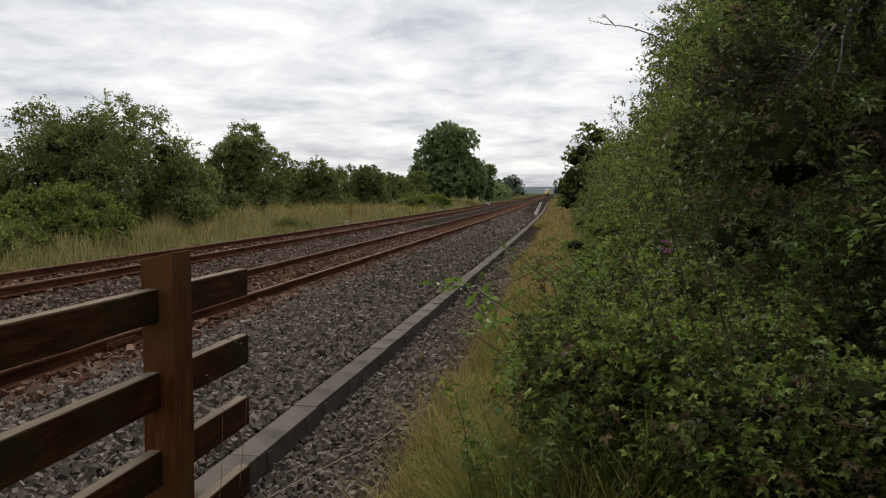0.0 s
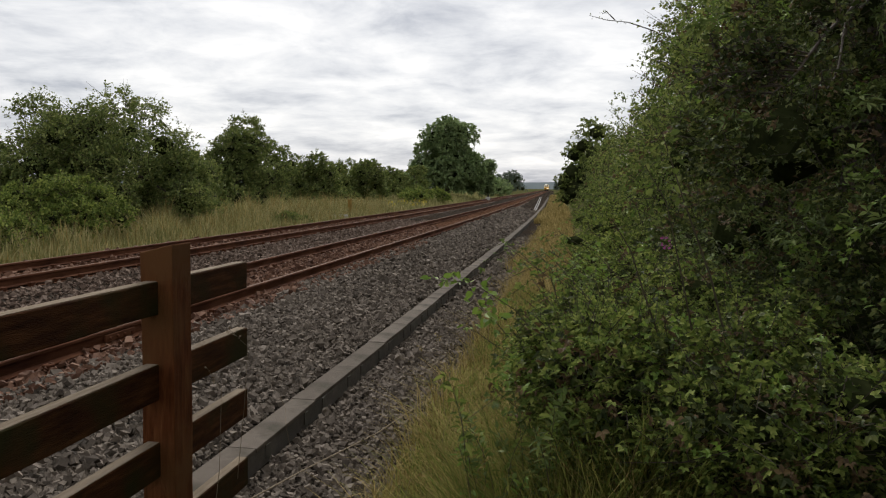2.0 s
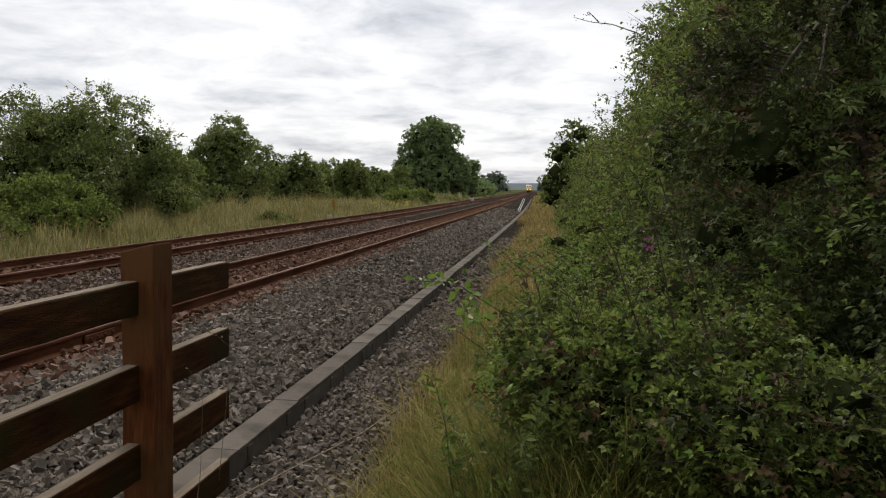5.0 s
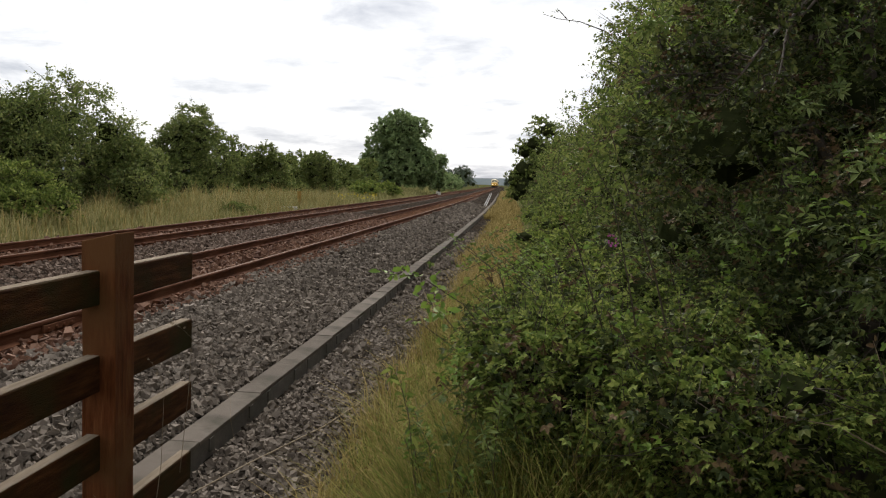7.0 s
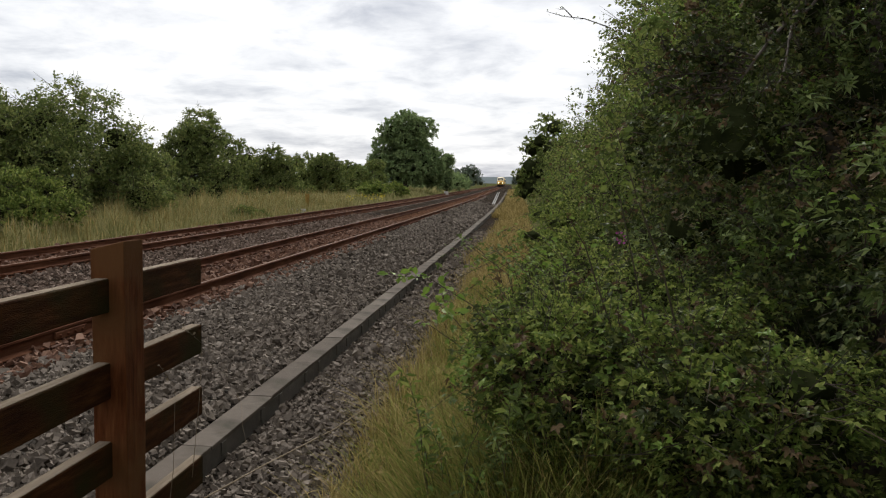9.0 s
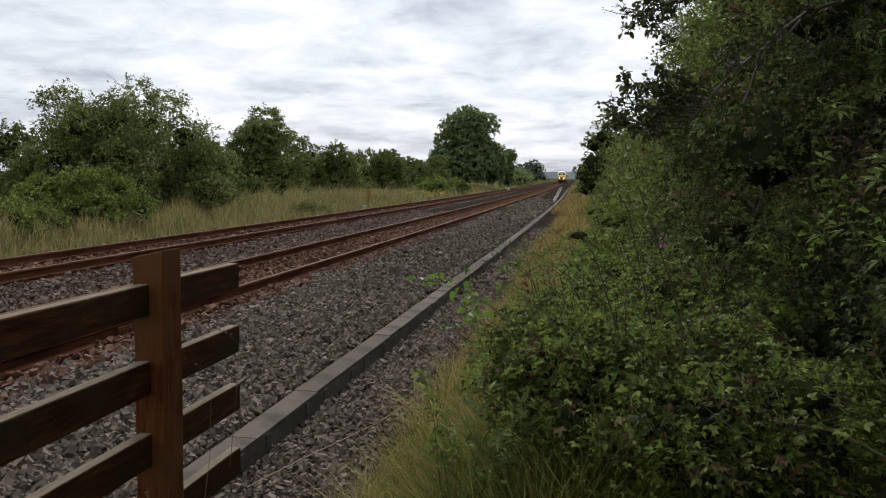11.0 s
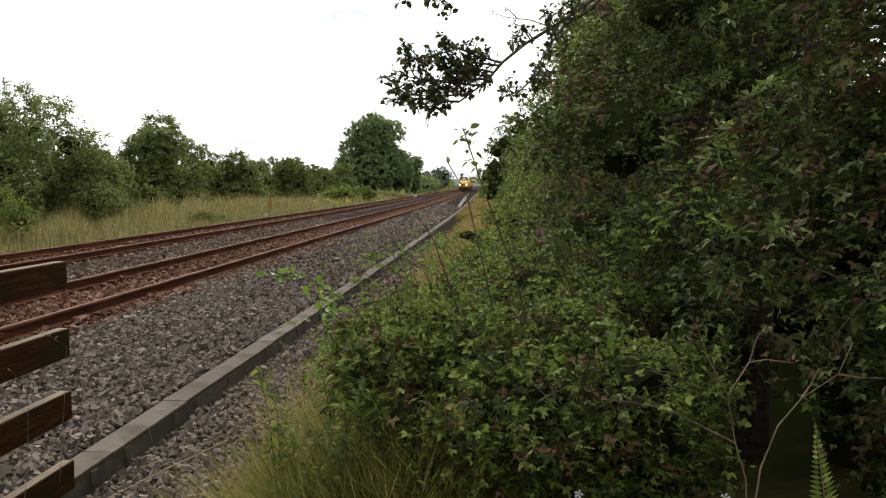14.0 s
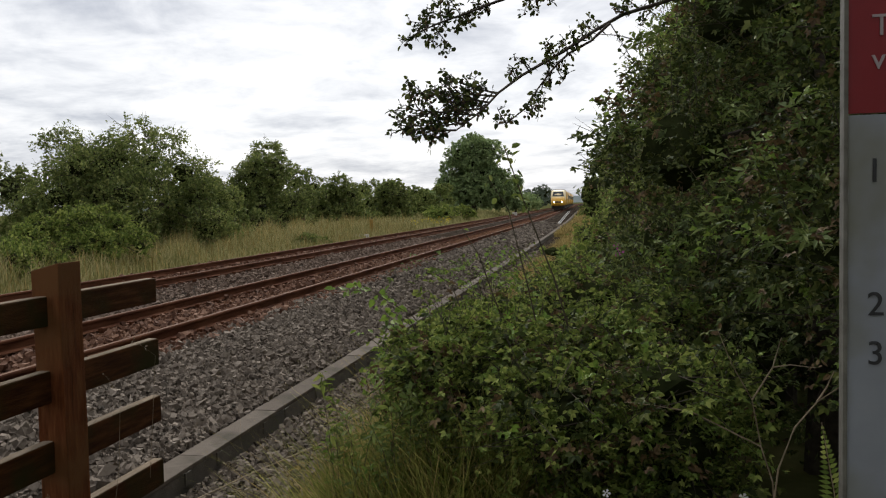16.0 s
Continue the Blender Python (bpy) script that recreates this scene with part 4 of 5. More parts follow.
shoot("tall_shoot", "tall dark thorny shoot with few leaves at its tip", [[(5.62, 3.6, 0.3), (5.44, 3.55, 0.89), (5.37, 3.55, 1.15), (5.25, 3.55, 1.47), (5.15, 3.55, 1.76)]], 34, 0.045, M_LEAF, from_=0.72, r=0.0065, spread=0.04)
shoot("tall_shoot", "tall dark thorny shoot with few leaves at its tip", [[(5.45, 3.55, 0.3), (5.29, 3.5, 0.94), (5.25, 3.5, 1.13), (5.17, 3.5, 1.47), (5.08, 3.5, 1.62)]], 5, 0.04, M_LEAF, from_=0.7, r=0.0048)
shoot("tall_shoot", "short thin leaning shoot among brambles", [[(5.3, 3.5, 0.5), (5.09, 3.5, 1.08), (5.03, 3.5, 1.26), (4.95, 3.5, 1.39)]], 4, 0.035, M_LEAF_Y, from_=0.6, r=0.005)
shoot("bramble_spray", "arching bramble spray with bright young leaves", [[(4.78, 4.4, 0.5), (4.48, 4.4, 0.85), (4.23, 4.4, 1.0), (4.03, 4.4, 1.0)], [(4.6, 4.5, 0.5), (4.35, 4.6, 0.75), (4.2, 4.7, 0.85)]], 34, 0.06, M_LEAF_Y, from_=0.45, r=0.004, spread=0.06)
shoot("dead_stem", "pale dead branching hogweed stem", [[(6.22, 2.88, 0.0), (6.19, 2.85, 0.47), (6.15, 2.85, 0.6), (6.12, 2.85, 0.77), (6.05, 2.85, 0.9), (6.0, 2.85, 1.03)], [(6.15, 2.85, 0.6), (5.91, 2.85, 0.72), (5.78, 2.85, 0.74), (5.67, 2.85, 0.75)], [(6.12, 2.85, 0.77), (6.19, 2.85, 0.89), (6.22, 2.85, 1.0)], [(6.19, 2.85, 0.89), (6.25, 2.85, 0.9), (6.34, 2.85, 0.89)]], 3, 0.03, M_LEAF_R, M_STRAW, 0.9, 0.0034, "dead stem")
shoot("dead_stem", "pale dead branching hogweed stem", [[(6.1, 2.6, 0.1), (6.16, 2.6, 0.6), (6.21, 2.6, 0.74), (6.28, 2.6, 0.83), (6.39, 2.6, 0.91), (6.43, 2.6, 1.01)], [(6.28, 2.6, 0.83), (6.31, 2.6, 0.88), (6.33, 2.6, 0.93)], [(6.39, 2.6, 0.91), (6.46, 2.6, 0.9), (6.55, 2.6, 0.9)]], 3, 0.03, M_LEAF_R, M_STRAW, 0.9, 0.0038, "dead stem")

shoot("bare_twig", "thin bare hawthorn twig reaching out of the hedge", [[(6.5, 19.3, 5.15), (5.9, 19.1, 5.32), (5.4, 19.0, 5.36), (5.02, 18.9, 5.45)], [(5.6, 19.0, 5.35), (5.4, 19.0, 5.55), (5.3, 19.0, 5.5)]], 14, 0.05, M_LEAF, M_BARK, 0.3, 0.014, "twig", 0.05)
C = random.Random(12)
for k in range(84):
    x, y = C.uniform(4.55, 5.9), 3.3 + 5.5 * C.random() ** 1.4
    a, reach = C.uniform(2.2, 4.6), C.uniform(0.3, 0.8)
    z = C.uniform(0.3, 0.85) if y < 4.2 else C.uniform(0.5, 0.95)
    p0 = Vector((x, y, z - 0.5))
    d = Vector((math.cos(a), math.sin(a), 0))
    shoot("bramble_cane", "arching green bramble cane with toothed leaves", [[p0, p0 + d * reach * 0.3 + Vector((0, 0, 0.55)), p0 + d * reach * 0.7 + Vector((0, 0, 0.72)), p0 + d * reach + Vector((0, 0, 0.62))]], C.randint(9, 16), 0.03, C.choice([M_LEAF_B, M_LEAF_B, M_LEAF_Y, M_LEAF_L]), M_STEM, 0.35, 0.0035, "bramble", 0.045)
for k in range(75):
    x, y = C.uniform(4.4, 5.7), C.uniform(3.0, 3.5)
    h, a = C.uniform(0.8, 1.15), C.uniform(0, 6.28)
    d = Vector((math.cos(a), math.sin(a), 0)) * h * 0.18
    p0 = Vector((x, y, -0.42))
    shoot("willowherb_stem", "upright leafy willowherb stem before the brambles", [[p0, p0 + Vector((0, 0, h * 0.5)) + d * 0.2, p0 + Vector((0, 0, h * 0.85)) + d * 0.6, p0 + Vector((0, 0, h)) + d]], C.randint(34, 48), 0.05, C.choice([M_LEAF_L, M_LEAF_L, M_LEAF_Y, M_LEAF_B]), M_STEM, 0.4, 0.003, "weeds", 0.012, 0.36)
for k in range(34):
    x, y = C.uniform(3.75, 4.9), C.uniform(3.4, 11)
    z, h, a = -0.5, C.uniform(0.5, 0.95), C.uniform(0, 6.28)
    d = Vector((math.cos(a), math.sin(a), 0)) * h * 0.35
    p0 = Vector((x, y, z))
    shoot("grass_stalk", "tall pale seeding grass stalk on the verge", [[p0, p0 + Vector((0, 0, h * 0.55)) + d * 0.2, p0 + Vector((0, 0, h * 0.9)) + d * 0.6, p0 + Vector((0, 0, h)) + d]], 12, 0.02, M_DRY, M_STRAW, 0.78, 0.0022, "grass stalk", 0.012)

BR = [(6.9, 3.4, 2.58), (6.2, 3.0, 2.36), (5.822, 2.75, 2.21), (5.67, 2.6, 2.145), (5.582, 2.47, 2.076), (5.486, 2.3, 1.987), (5.428, 2.2, 1.939), (5.375, 2.1, 1.893), (5.319, 2.0, 1.835), (5.294, 1.97, 1.802), (5.264, 1.93, 1.77), (5.218, 1.9, 1.733)]
SIDE = [(5.625, 2.5, 2.098), (5.565, 2.421, 2.033), (5.501, 2.343, 1.987), (5.472, 2.264, 1.949), (5.445, 2.186, 1.904), (5.419, 2.107, 1.854), (5.389, 2.029, 1.793), (5.346, 1.95, 1.748)]
UPPER = [(5.624, 2.5, 2.285), (5.424, 2.38, 2.205), (5.287, 2.26, 2.141), (5.21, 2.14, 2.086), (5.156, 2.02, 2.039), (5.132, 1.9, 1.996)]


def overhang():
    """The stem forks into two, with a higher one beside it; twigs with tufts of small leaves and haws."""
    g = random.Random(5)
    ob = thing("overhanging_branch", "leafy hawthorn branch reaching out from the hedge", "branch", BR[0])
    o = Vector(BR[0])
    for name, pts, r in (("stem", BR, 0.008), ("side_stem", SIDE, 0.0045), ("upper_stem", UPPER, 0.006)):
        V, F = tubes([([Vector(p) - o for p in pts], list(np.linspace(r, 0.0018, len(pts))))], 7)
        hang(name, arrays(name, V, F, M_BARK), ob)
    tw, P, D, H = [], [], [], []

    def tuft(a, n):
        for _ in range(n):
            e = Vector((g.gauss(0, 1), g.gauss(0, 1), g.gauss(0.15, 1))).normalized()
            b = a + e * g.uniform(0.002, 0.013)
            tw.append(([a - o, b - o], [0.0009, 0.0006]))
            P.append(tuple(b - o)); D.append(tuple(e))
        if g.random() < 0.55:
            H.append(a + Vector((g.uniform(-0.012, 0.012), g.uniform(-0.012, 0.012), -0.01)) - o)

    def twig(a, d, length, tufts):
        bend_by = Vector((g.uniform(-0.2, 0.2), g.uniform(-0.2, 0.2), g.uniform(-0.25, 0.25)))
        pts = [a + d * length * f + bend_by * length * f * f for f in (0, 0.35, 0.7, 1.0)]
        tw.append(([p - o for p in pts], [0.0022, 0.0017, 0.0013, 0.0009]))
        for k in range(tufts):
            f = 0.25 + 0.78 * (k + g.random()) / tufts
            p = along(pts, min(f, 0.999))
            off = Vector((g.gauss(0, 1), g.gauss(0, 1), g.gauss(0, 1))).normalized() * g.uniform(0.004, 0.022)
            tw.append(([p - o, p + off - o], [0.0012, 0.0008]))
            tuft(p + off, g.randint(3, 5))

    # the full end of the branch: side branches reaching outwards, each with twigs to both sides
    for k, (f, rise, length) in enumerate(((0.73, 0.30, 0.13), (0.75, 0.12, 0.19), (0.80, 0.22, 0.21), (0.85, 0.0, 0.20), (0.90, 0.10, 0.21), (0.95, -0.08, 0.17), (1.0, 0.02, 0.13), (0.84, 0.35, 0.12))):
        a = along(BR, f * 0.999)
        d = Vector((-1.0, g.uniform(-0.3, 0.25), rise)).normalized()
        arch = Vector((0, 0, g.uniform(-0.03, 0.02)))
        pts = [a + d * length * q + arch * q * q for q in (0, 0.3, 0.6, 1.0)]
        tw.append(([p - o for p in pts], [0.003, 0.0024, 0.0018, 0.001]))
        for q in np.linspace(0.12, 1.0, 9):
            e = (d + Vector((g.uniform(-0.3, 0.3), g.uniform(-0.7, 0.7), g.choice((-1, 1)) * g.uniform(0.4, 1.3)))).normalized()
            twig(along(pts, float(q) * 0.999), e, g.uniform(0.018, 0.05), 3)
    # short tufted spurs along the stem, with bare wood between them
    for f in (0.36, 0.40, 0.44, 0.49, 0.53, 0.60, 0.66):
        for k in range(2):
            d = Vector((g.uniform(-0.6, 0.2), g.uniform(-0.3, 0.3), 1.0 if k else g.uniform(0.2, 1.0))).normalized()
            twig(along(BR, f + g.uniform(-0.01, 0.01)), d, g.uniform(0.025, 0.055), 3)
    for f in np.linspace(0.35, 1.0, 12):
        d = Vector((g.uniform(-0.9, 0.7), g.uniform(-0.3, 0.3), g.uniform(-0.9, 0.5))).normalized()
        twig(along(SIDE, float(f) * 0.999), d, g.uniform(0.03, 0.07), 4)
    for f in np.linspace(0.4, 1.0, 17):
        d = Vector((g.uniform(-1.0, 0.4), g.uniform(-0.3, 0.3), g.uniform(-0.75, 0.6))).normalized()
        twig(along(UPPER, float(f) * 0.999), d, g.uniform(0.04, 0.09), 5)
    for f in (0.18, 0.22, 0.26):
        twig(along(UPPER, f), Vector((-0.2, 0.1, -1.0)).normalized(), g.uniform(0.05, 0.09), 5)
    for f in np.linspace(0.1, 0.32, 9):
        d = Vector((g.uniform(-0.7, 0.5), g.uniform(-0.3, 0.3), g.uniform(-1.0, 0.6))).normalized()
        twig(along(BR, float(f)), d, g.uniform(0.08, 0.16), 6)
    V, F = tubes(tw, 4)
    tagged(hang("twig_growth", arrays("twig_growth", V, F, M_BARK), ob), kind="stuff")
    V, F = leaf_mesh(np.array(P), np.array(D), 0.0165, 0.8, True)
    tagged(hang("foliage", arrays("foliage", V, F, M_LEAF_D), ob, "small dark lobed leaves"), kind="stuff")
    bm = bmesh.new()
    for h in H:
        bmesh.ops.create_icosphere(bm, subdivisions=1, radius=0.0045, matrix=Matrix.Translation(h))
    tagged(part("fruit_growth", bm, M_LEAF_R, ob, "small brownish unripe haws"), kind="stuff")
    return ob


branch = overhang()


# ---- flowers and ferns ----
def flower(label, at, material, size, petals=5):
    ob = thing("flower", label, "flower", at)
    bm = bmesh.new()
    for k in range(petals):
        a = 2 * math.pi * k / petals
        c, s = math.cos(a), math.sin(a)
        q = [(0, 0, 0), (size * (c - 0.4 * s), -size * 0.35, size * (s + 0.4 * c)), (size * 1.15 * c, -size * 0.3, size * 1.15 * s), (size * (c + 0.4 * s), -size * 0.35, size * (s - 0.4 * c))]
        bm.faces.new([bm.verts.new(v) for v in q])
    part("petals", bm, material, ob)
    V, F = tubes([([(0, 0, 0), (0.02, 0.05, -0.12), (0.05, 0.12, -0.3)], [0.003, 0.003, 0.003])], 5)
    hang("stem", arrays("stem", V, F, M_STEM), ob)


for p, s in (((5.72, 8.4, 0.97), 0.05), ((5.7, 8.45, 1.03), 0.035), ((5.5, 6.5, 0.82), 0.025)):
    flower("pink flower among hedge leaves", p, M_PINK, s, 6)
for p in ((4.86, 3.42, 0.2), (4.98, 3.3, 0.28), (5.25, 3.0, 0.3), (5.6, 2.8, 0.42), (4.72, 3.6, 0.15), (6.05, 2.6, 0.5)):
    flower("small white bindweed flower low in the brambles", p, M_WHITE, 0.014)


def fern(at, tip, width):
    ob = thing("fern_frond", "green fern frond at the foot of the hedge", "fern", at)
    a, b = Vector((0, 0, 0)), Vector(tip) - Vector(at)
    V, F = tubes([([a, b * 0.5 + Vector((0, 0, 0.02)), b], [0.003, 0.002, 0.001])], 5)
    hang("stalk", arrays("stalk", V, F, M_STRAW), ob)
    P, D = [], []
    side = b.normalized().cross(Vector((0.1, -1, 0.15))).normalized()
    for k in range(26):
        f = 0.12 + 0.88 * k / 26
        for s in (-1, 1):
            P.append(tuple(b * f)); D.append(tuple(side * s + b.normalized() * 0.45))
    n = len(P)
    P, D = np.array(P), unit(np.array(D))
    L = (width * (1 - np.repeat(np.linspace(0.05, 0.95, 26), 2)))[:, None]
    S = unit(np.cross(D, np.array([[0.1, -1, 0.2]])))
    V = np.stack([P, P + L * .4 * D + S * .007, P + L * D, P + L * .4 * D - S * .007], 1).reshape(-1, 3)
    hang("blade", arrays("blade", V, np.arange(n * 4).reshape(-1, 4), M_LEAF_B), ob)


fern((6.32, 2.42, 0.35), (6.24, 2.38, 0.82), 0.09)
fern((6.36, 2.5, 0.3), (6.52, 2.36, 0.72), 0.08)
fern((6.1, 2.55, 0.25), (5.92, 2.45, 0.55), 0.08)
V, F = [], []
for k in range(16):
    x, y = rng.uniform(-11.5, -8.2), rng.uniform(60, 78)
    P = np.array([[x + rng.normal() * 0.15, y + rng.normal() * 0.15, 0.15 + rng.normal() * 0.12] for _ in range(10)])
    v, f = leaf_mesh(P, rng.normal(size=(10, 3)), 0.14, 0.9, False)
    F.append(f + sum(len(q) for q in V)); V.append(v)
stuff("ragwort_flowers", (np.concatenate(V), np.concatenate(F)), M_YELLOWFL, "yellow ragwort flowers in the tall grass", "flowers")
for pts in ([(3.15, 3.72, 0.05), (3.2, 3.7, 0.45), (3.2, 3.74, 0.72), (3.165, 3.6, 0.83)], [(3.22, 3.2, -0.3), (3.25, 3.3, 0.25), (3.24, 3.35, 0.6), (3.2, 3.28, 0.72)], [(3.2, 2.7, -0.3), (3.24, 2.75, 0.0), (3.22, 2.8, 0.22), (3.17, 2.9, 0.25)], [(2.62, 5.95, -0.58), (2.56, 6.0, -0.4), (2.5, 6.15, -0.28), (2.42, 6.25, -0.24)]):
    shoot("dry_grass_stem", "dry bent grass stem by the fence", [pts], 9, 0.016, M_STRAW, M_STRAW, 0.8, 0.0016, "grass stem", 0.008)


# ---- train ----
def ring(y, w, z0, z1, round_=4.0, n=20):
    """One cross-section of a vehicle body."""
    out = []
    for i in range(n):
        a = 2 * math.pi * i / n
        c, s = math.cos(a), math.sin(a)
        out.append((w / 2 * math.copysign(abs(c) ** (2 / round_), c), y, (z0 + z1) / 2 + (z1 - z0) / 2 * math.copysign(abs(s) ** (2 / round_), s)))
    return out


def loft(rings):
    bm = bmesh.new()
    R = [[bm.verts.new(p) for p in r] for r in rings]
    n = len(R[0])
    for a, b in zip(R, R[1:]):
        for k in range(n):
            bm.faces.new((a[k], a[(k + 1) % n], b[(k + 1) % n], b[k]))
    bm.faces.new(R[0][::-1]); bm.faces.new(R[-1])
    bmesh.ops.recalc_face_normals(bm, faces=bm.faces)
    return bm


def bogie(y, parent):
    b = part("bogie", box(-1.15, 1.15, y - 1.6, y + 1.6, 0.45, 0.85, 0.05), M_UNDER, parent)
    for dy in (-1.25, 1.25):
        for x in (-0.75, 0.75):
            part("wheel", cyl((x - 0.06, y + dy, 0.48), (x + 0.06, y + dy, 0.48), 0.47, 0.47, sides=20), M_UNDER, b)


def power_car():
    ob = thing("power_car", "yellow streamlined diesel power car with lit headlight", "train")
    part("nose", loft([ring(0.0, 2.0, 0.95, 1.75, 4), ring(0.25, 2.4, 0.85, 2.05, 4), ring(0.7, 2.6, 0.8, 2.35, 5), ring(1.0, 2.66, 0.8, 2.5, 5)]), M_YELLOW, ob, "yellow sloping nose", True)
    part("cab", loft([ring(0.95, 2.64, 1.3, 2.5, 5), ring(1.35, 2.66, 1.2, 3.0, 3.6), ring(1.9, 2.68, 1.2, 3.5, 3.4), ring(2.6, 2.72, 1.0, 3.76, 4), ring(3.4, 2.74, 1.0, 3.82, 5)]), M_CREAM, ob, "pale cab front", True)
    part("body", loft([ring(3.4, 2.74, 0.85, 3.8, 6), ring(17.6, 2.74, 0.85, 3.8, 6)]), M_YELLOW, ob, "yellow body side", True)
    part("roof", loft([ring(3.5, 2.3, 3.4, 3.9, 4), ring(17.4, 2.3, 3.4, 3.9, 4)]), M_TRAINGREY, ob, "grey grimy roof")
    bm = bmesh.new()
    bm.faces.new([bm.verts.new(p) for p in ((-1.05, 1.02, 2.62), (1.05, 1.02, 2.62), (0.9, 1.8, 3.46), (-0.9, 1.8, 3.46))])
    g = bmesh.ops.extrude_face_region(bm, geom=bm.faces[:])
    bmesh.ops.translate(bm, vec=(0, 0.2, -0.2), verts=[v for v in g["geom"] if isinstance(v, bmesh.types.BMVert)])
    part("windscreen", bm, M_GLASS, ob, "dark raked windscreen")
    part("light_panel", box(-0.95, 0.95, -0.02, 0.3, 1.42, 1.68, 0.03), M_GLASS, ob, "dark headlight panel")
    for x, m in ((-0.72, M_HEAD), (0.72, M_HEAD2)):
        part("headlight", cyl((x, -0.06, 1.55), (x, 0.05, 1.55), 0.15, 0.15, sides=18), m, ob)
    part("skirt", box(-1.2, 1.2, 0.3, 2.2, 0.35, 0.95, 0.08), M_UNDER, ob, "black buffer beam and skirt")
    part("underframe", box(-1.15, 1.15, 5.5, 12.5, 0.4, 0.9, 0.05), M_UNDER, ob)
    bogie(3.9, ob); bogie(14.2, ob)
    return ob


def coach():
    ob = thing("coach", "yellow and grey test train coach", "train carriage", group="coaches of the train")
    part("body", loft([ring(0, 2.74, 0.95, 3.7, 6), ring(22.6, 2.74, 0.95, 3.7, 6)]), M_YELLOW, ob, "", True)
    part("roof", loft([ring(0.1, 2.3, 3.3, 3.8, 4), ring(22.5, 2.3, 3.3, 3.8, 4)]), M_TRAINGREY, ob)
    for k in range(8):
        for x in (-1.372, 1.372):
            part("window", box(x - 0.012, x + 0.012, 2.0 + k * 2.4, 3.5 + k * 2.4, 2.1, 2.9, 0.004), M_GLASS, ob)
    part("underframe", box(-1.1, 1.1, 7, 15.5, 0.4, 1.0, 0.05), M_UNDER, ob)
    bogie(3.2, ob); bogie(19.4, ob)
    return ob


loco = power_car()
carriages = [coach()]
for k in range(2):
    carriages.append(copy_thing(carriages[0], pose(0, 0, 0)))


def line_pose(y):
    slope = (bend(y + 4) - bend(y - 4)) / 8
    return pose(-0.7525 + bend(y), y, 0, 0, 0, -math.degrees(math.atan(slope)))


# ---- ballast stones, last for their number ----
def stone_shape(g, n=12):
    bm = bmesh.new()
    bmesh.ops.create_cube(bm, size=0.8)
    for v in bm.verts:
        v.co = Vector((v.co.x * g.uniform(0.55, 1.35), v.co.y * g.uniform(0.45, 1.1), v.co.z * g.uniform(0.35, 0.95))) + Vector((g.uniform(-0.12, 0.12), g.uniform(-0.12, 0.12), 0))
    bmesh.ops.triangulate(bm, faces=bm.faces)
    V = np.array([v.co[:] for v in bm.verts])
    F = np.array([[v.index for v in f.verts] for f in bm.faces])
    bm.free()
    return V, F


SHAPES = [stone_shape(random.Random(k)) for k in range(16)]


def bed_z(x):
    xs = [b[0] for b in BED] + [2.3, 2.31, 2.55] + [b[0] for b in CESS[1:]]
    zs = [b[1] for b in BED] + [-0.43, -0.59, -0.58] + [b[1] for b in CESS[1:]]
    o = np.argsort(xs, kind="stable")
    return np.interp(x, np.array(xs)[o], np.array(zs)[o])


def stones(n, xr, yr, size, bias=1.0, sink=0.1):
    x, y = rng.uniform(*xr, n), yr[0] + (yr[1] - yr[0]) * rng.random(n) ** bias
    keep = ~((x > 2.28) & (x < 2.57))
    x, y = x[keep], y[keep]
    n = len(x)
    s = size * rng.lognormal(0, 0.28, n)
    z = bed_z(x) + s * rng.uniform(-sink - 0.1, 0.62, n)
    q = unit(rng.normal(size=(n, 4)))
    w, a, b, c = q.T
    R = np.stack([1 - 2 * (b * b + c * c), 2 * (a * b - c * w), 2 * (a * c + b * w), 2 * (a * b + c * w), 1 - 2 * (a * a + c * c), 2 * (b * c - a * w), 2 * (a * c - b * w), 2 * (b * c + a * w), 1 - 2 * (a * a + b * b)], 1).reshape(n, 3, 3)
    p = np.stack([x + bends(y), y, z], 1)
    k = rng.integers(0, len(SHAPES), n)
    V, F, base = [], [], 0
    for j, (sv, sf) in enumerate(SHAPES):
        sel = k == j
        m = int(sel.sum())
        v = np.einsum("nij,vj->nvi", R[sel], sv) * s[sel][:, None, None] + p[sel][:, None, :]
        V.append(v.reshape(-1, 3))
        F.append((np.arange(m)[:, None, None] * len(sv) + sf[None] + base).reshape(-1, 3))
        base += m * len(sv)
    return np.concatenate(V), np.concatenate(F)


stuff("ballast_stones", stones(29000, (0.3, 2.3), (3.4, 13), 0.045, 1.15), M_STONE, "loose grey angular ballast stones", "ballast")
stuff("ballast_stones", stones(14000, (0.15, 2.3), (13, 34), 0.056, 1.3), M_STONE, "loose grey angular ballast stones", "ballast")
stuff("ballast_stones", stones(7000, (0.15, 2.3), (34, 70), 0.09, 1.2), M_STONE, "loose grey angular ballast stones", "ballast")
stuff("cess_stones", stones(16000, (2.5, 3.85), (3.4, 14), 0.04, 1.2), M_STONE, "loose grey gravel beside the trough", "gravel")
stuff("cess_stones", stones(4000, (2.5, 3.7), (14, 34), 0.07, 1.3), M_STONE, "loose grey gravel beside the trough", "gravel")
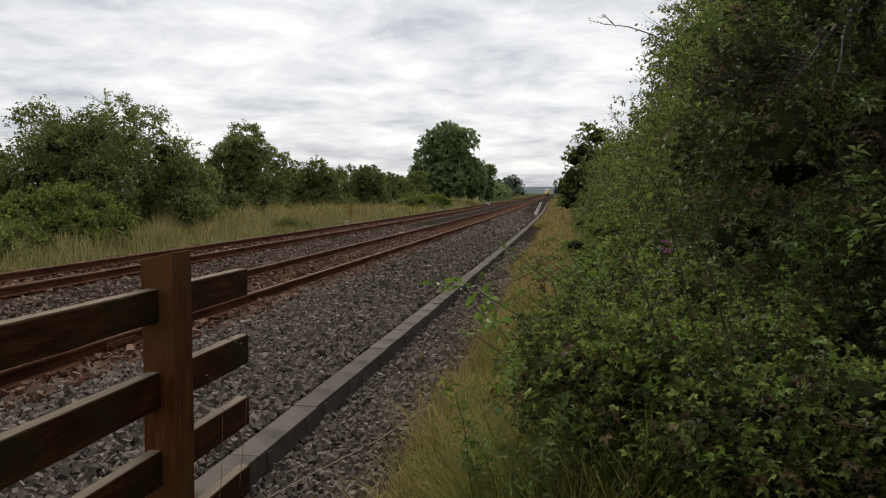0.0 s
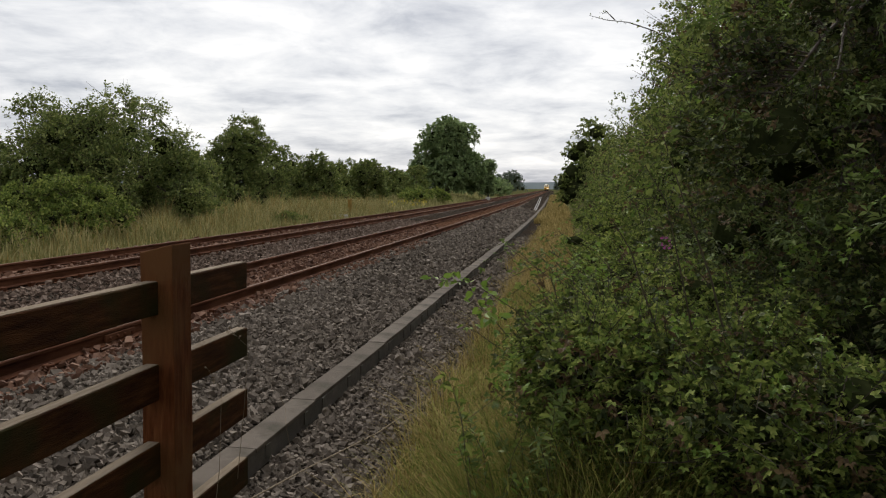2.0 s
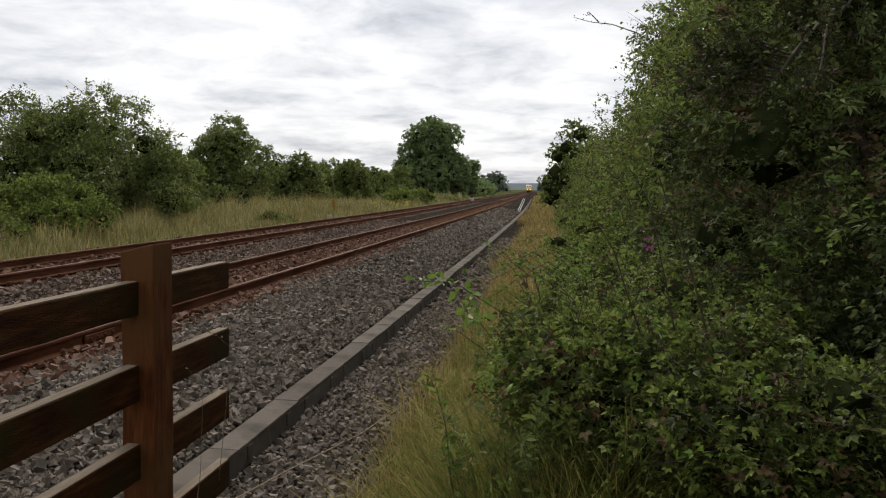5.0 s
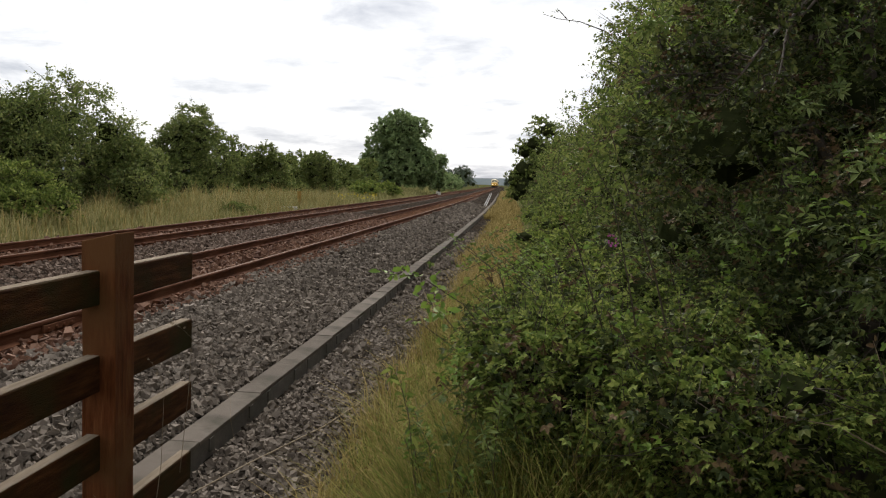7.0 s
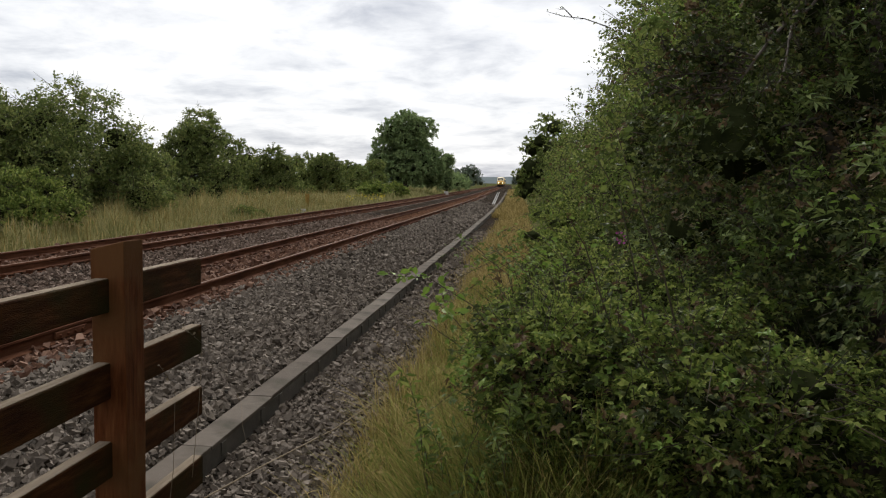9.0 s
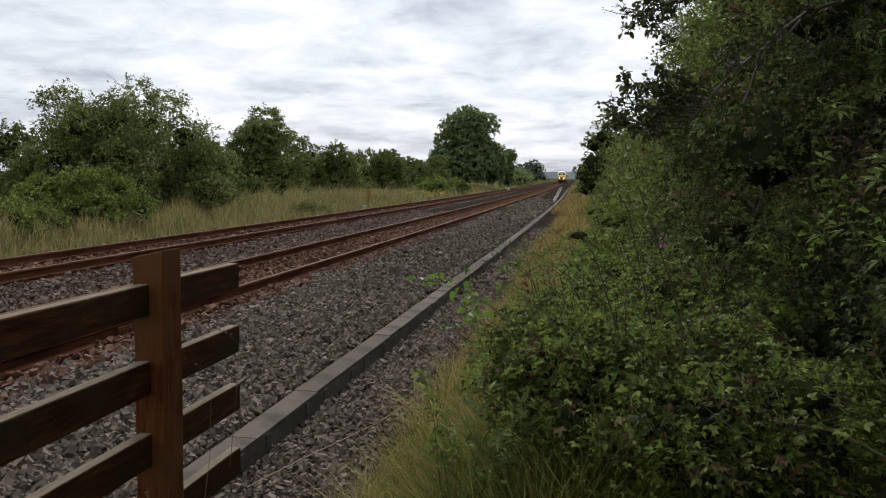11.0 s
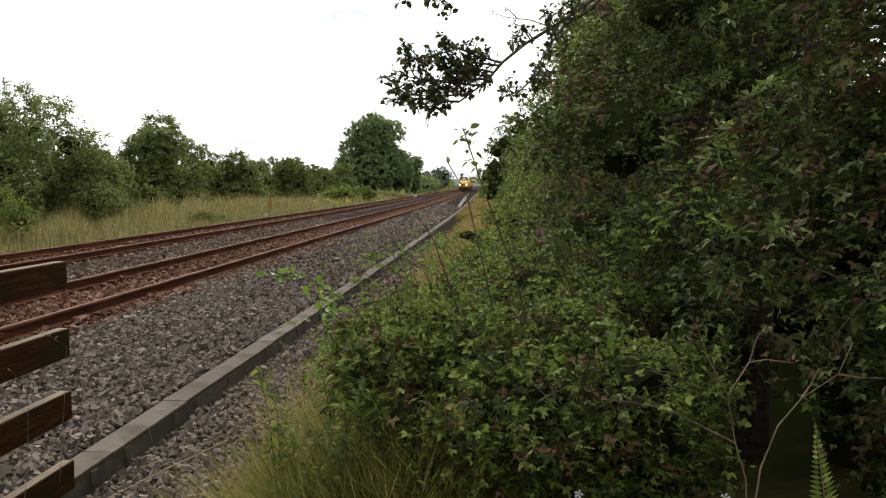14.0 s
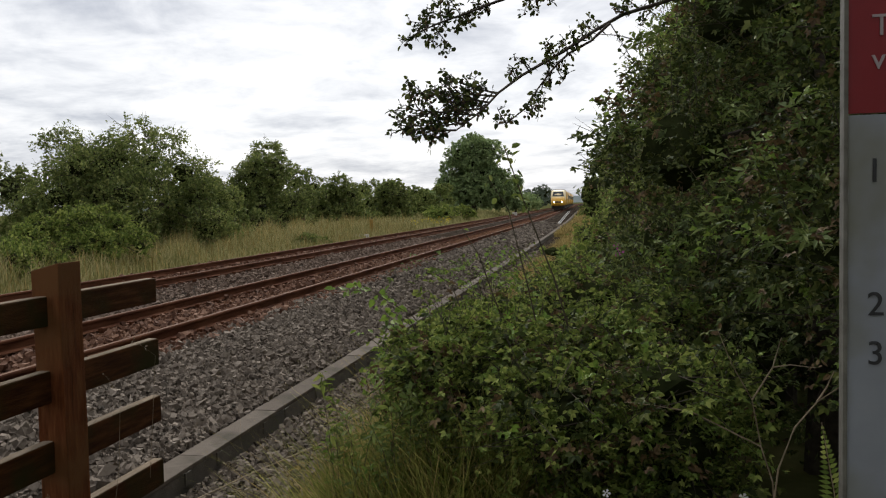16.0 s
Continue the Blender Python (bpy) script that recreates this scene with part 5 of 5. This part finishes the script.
stuff("six_foot_stones", stones(12000, (-3.9, -1.7), (5, 40), 0.06, 1.4), M_SIXFOOT, "loose grey ballast between the tracks", "ballast")
stuff("rusty_stones", stones(8000, (-1.45, -0.06), (5, 34), 0.062, 1.4, 0.3), M_RUSTSTONE, "rust-stained ballast between rails", "ballast")
stuff("rusty_stones", stones(3200, (0.05, 0.55), (3.4, 24), 0.066, 1.4), M_RUSTSTONE, "rust-stained ballast beside the near rail", "ballast")
stuff("rusty_stones", stones(4500, (-5.55, -4.2), (7, 45), 0.07, 1.4, 0.3), M_RUSTSTONE, "rust-stained ballast between rails", "ballast")
stuff("rusty_stones", stones(2500, (-7.2, -5.75), (9, 45), 0.075, 1.4, 0.2), M_RUSTSTONE, "rust-stained ballast shoulder by tall grass", "ballast")
pile = thing("ballast_shoulder", "loose grey angular stones on the ballast shoulder", "ballast")
stone_me = [arrays("stone", v, f, M_STONE_OBJ) for v, f in SHAPES]
for k in range(300):
    x, y, s = random.uniform(1.2, 2.25), random.uniform(3.6, 8.5), random.uniform(0.04, 0.062)
    o = hang("stone", stone_me[k % len(stone_me)], pile)
    o.matrix_basis = pose(x, y, float(bed_z(x)) + s * 0.4, random.uniform(0, 360), random.uniform(0, 360), random.uniform(0, 360)) @ Matrix.Diagonal((s, s, s, 1))


def motions():
    front = lambda t: 147.0 + 24.2 * (16.0 - t)
    times = [0, 2, 4, 6, 8, 10, 12, 14, 16]
    # the branch bobs in the wind about its root
    axis = Vector((-0.65, 0.76, 0))
    bob = ((0, 0.0), (5, 0.2), (10, 0.0), (11, 0.1), (11.5, -0.4), (12, 1.0), (12.5, 0.44), (13, -1.2), (13.5, 0.15), (14, -0.77), (14.5, -0.77), (15, 0.62), (15.5, -0.36), (16, -1.0))
    walk(branch, [(t, pose(*BR[0]) @ Matrix.Rotation(radians(a), 4, axis)) for t, a in bob])
    walk(loco, [(t, line_pose(front(t))) for t in times])
    for k, c in enumerate(carriages):
        walk(c, [(t, line_pose(front(t) + 18.2 + 23.2 * k)) for t in times])


motions()
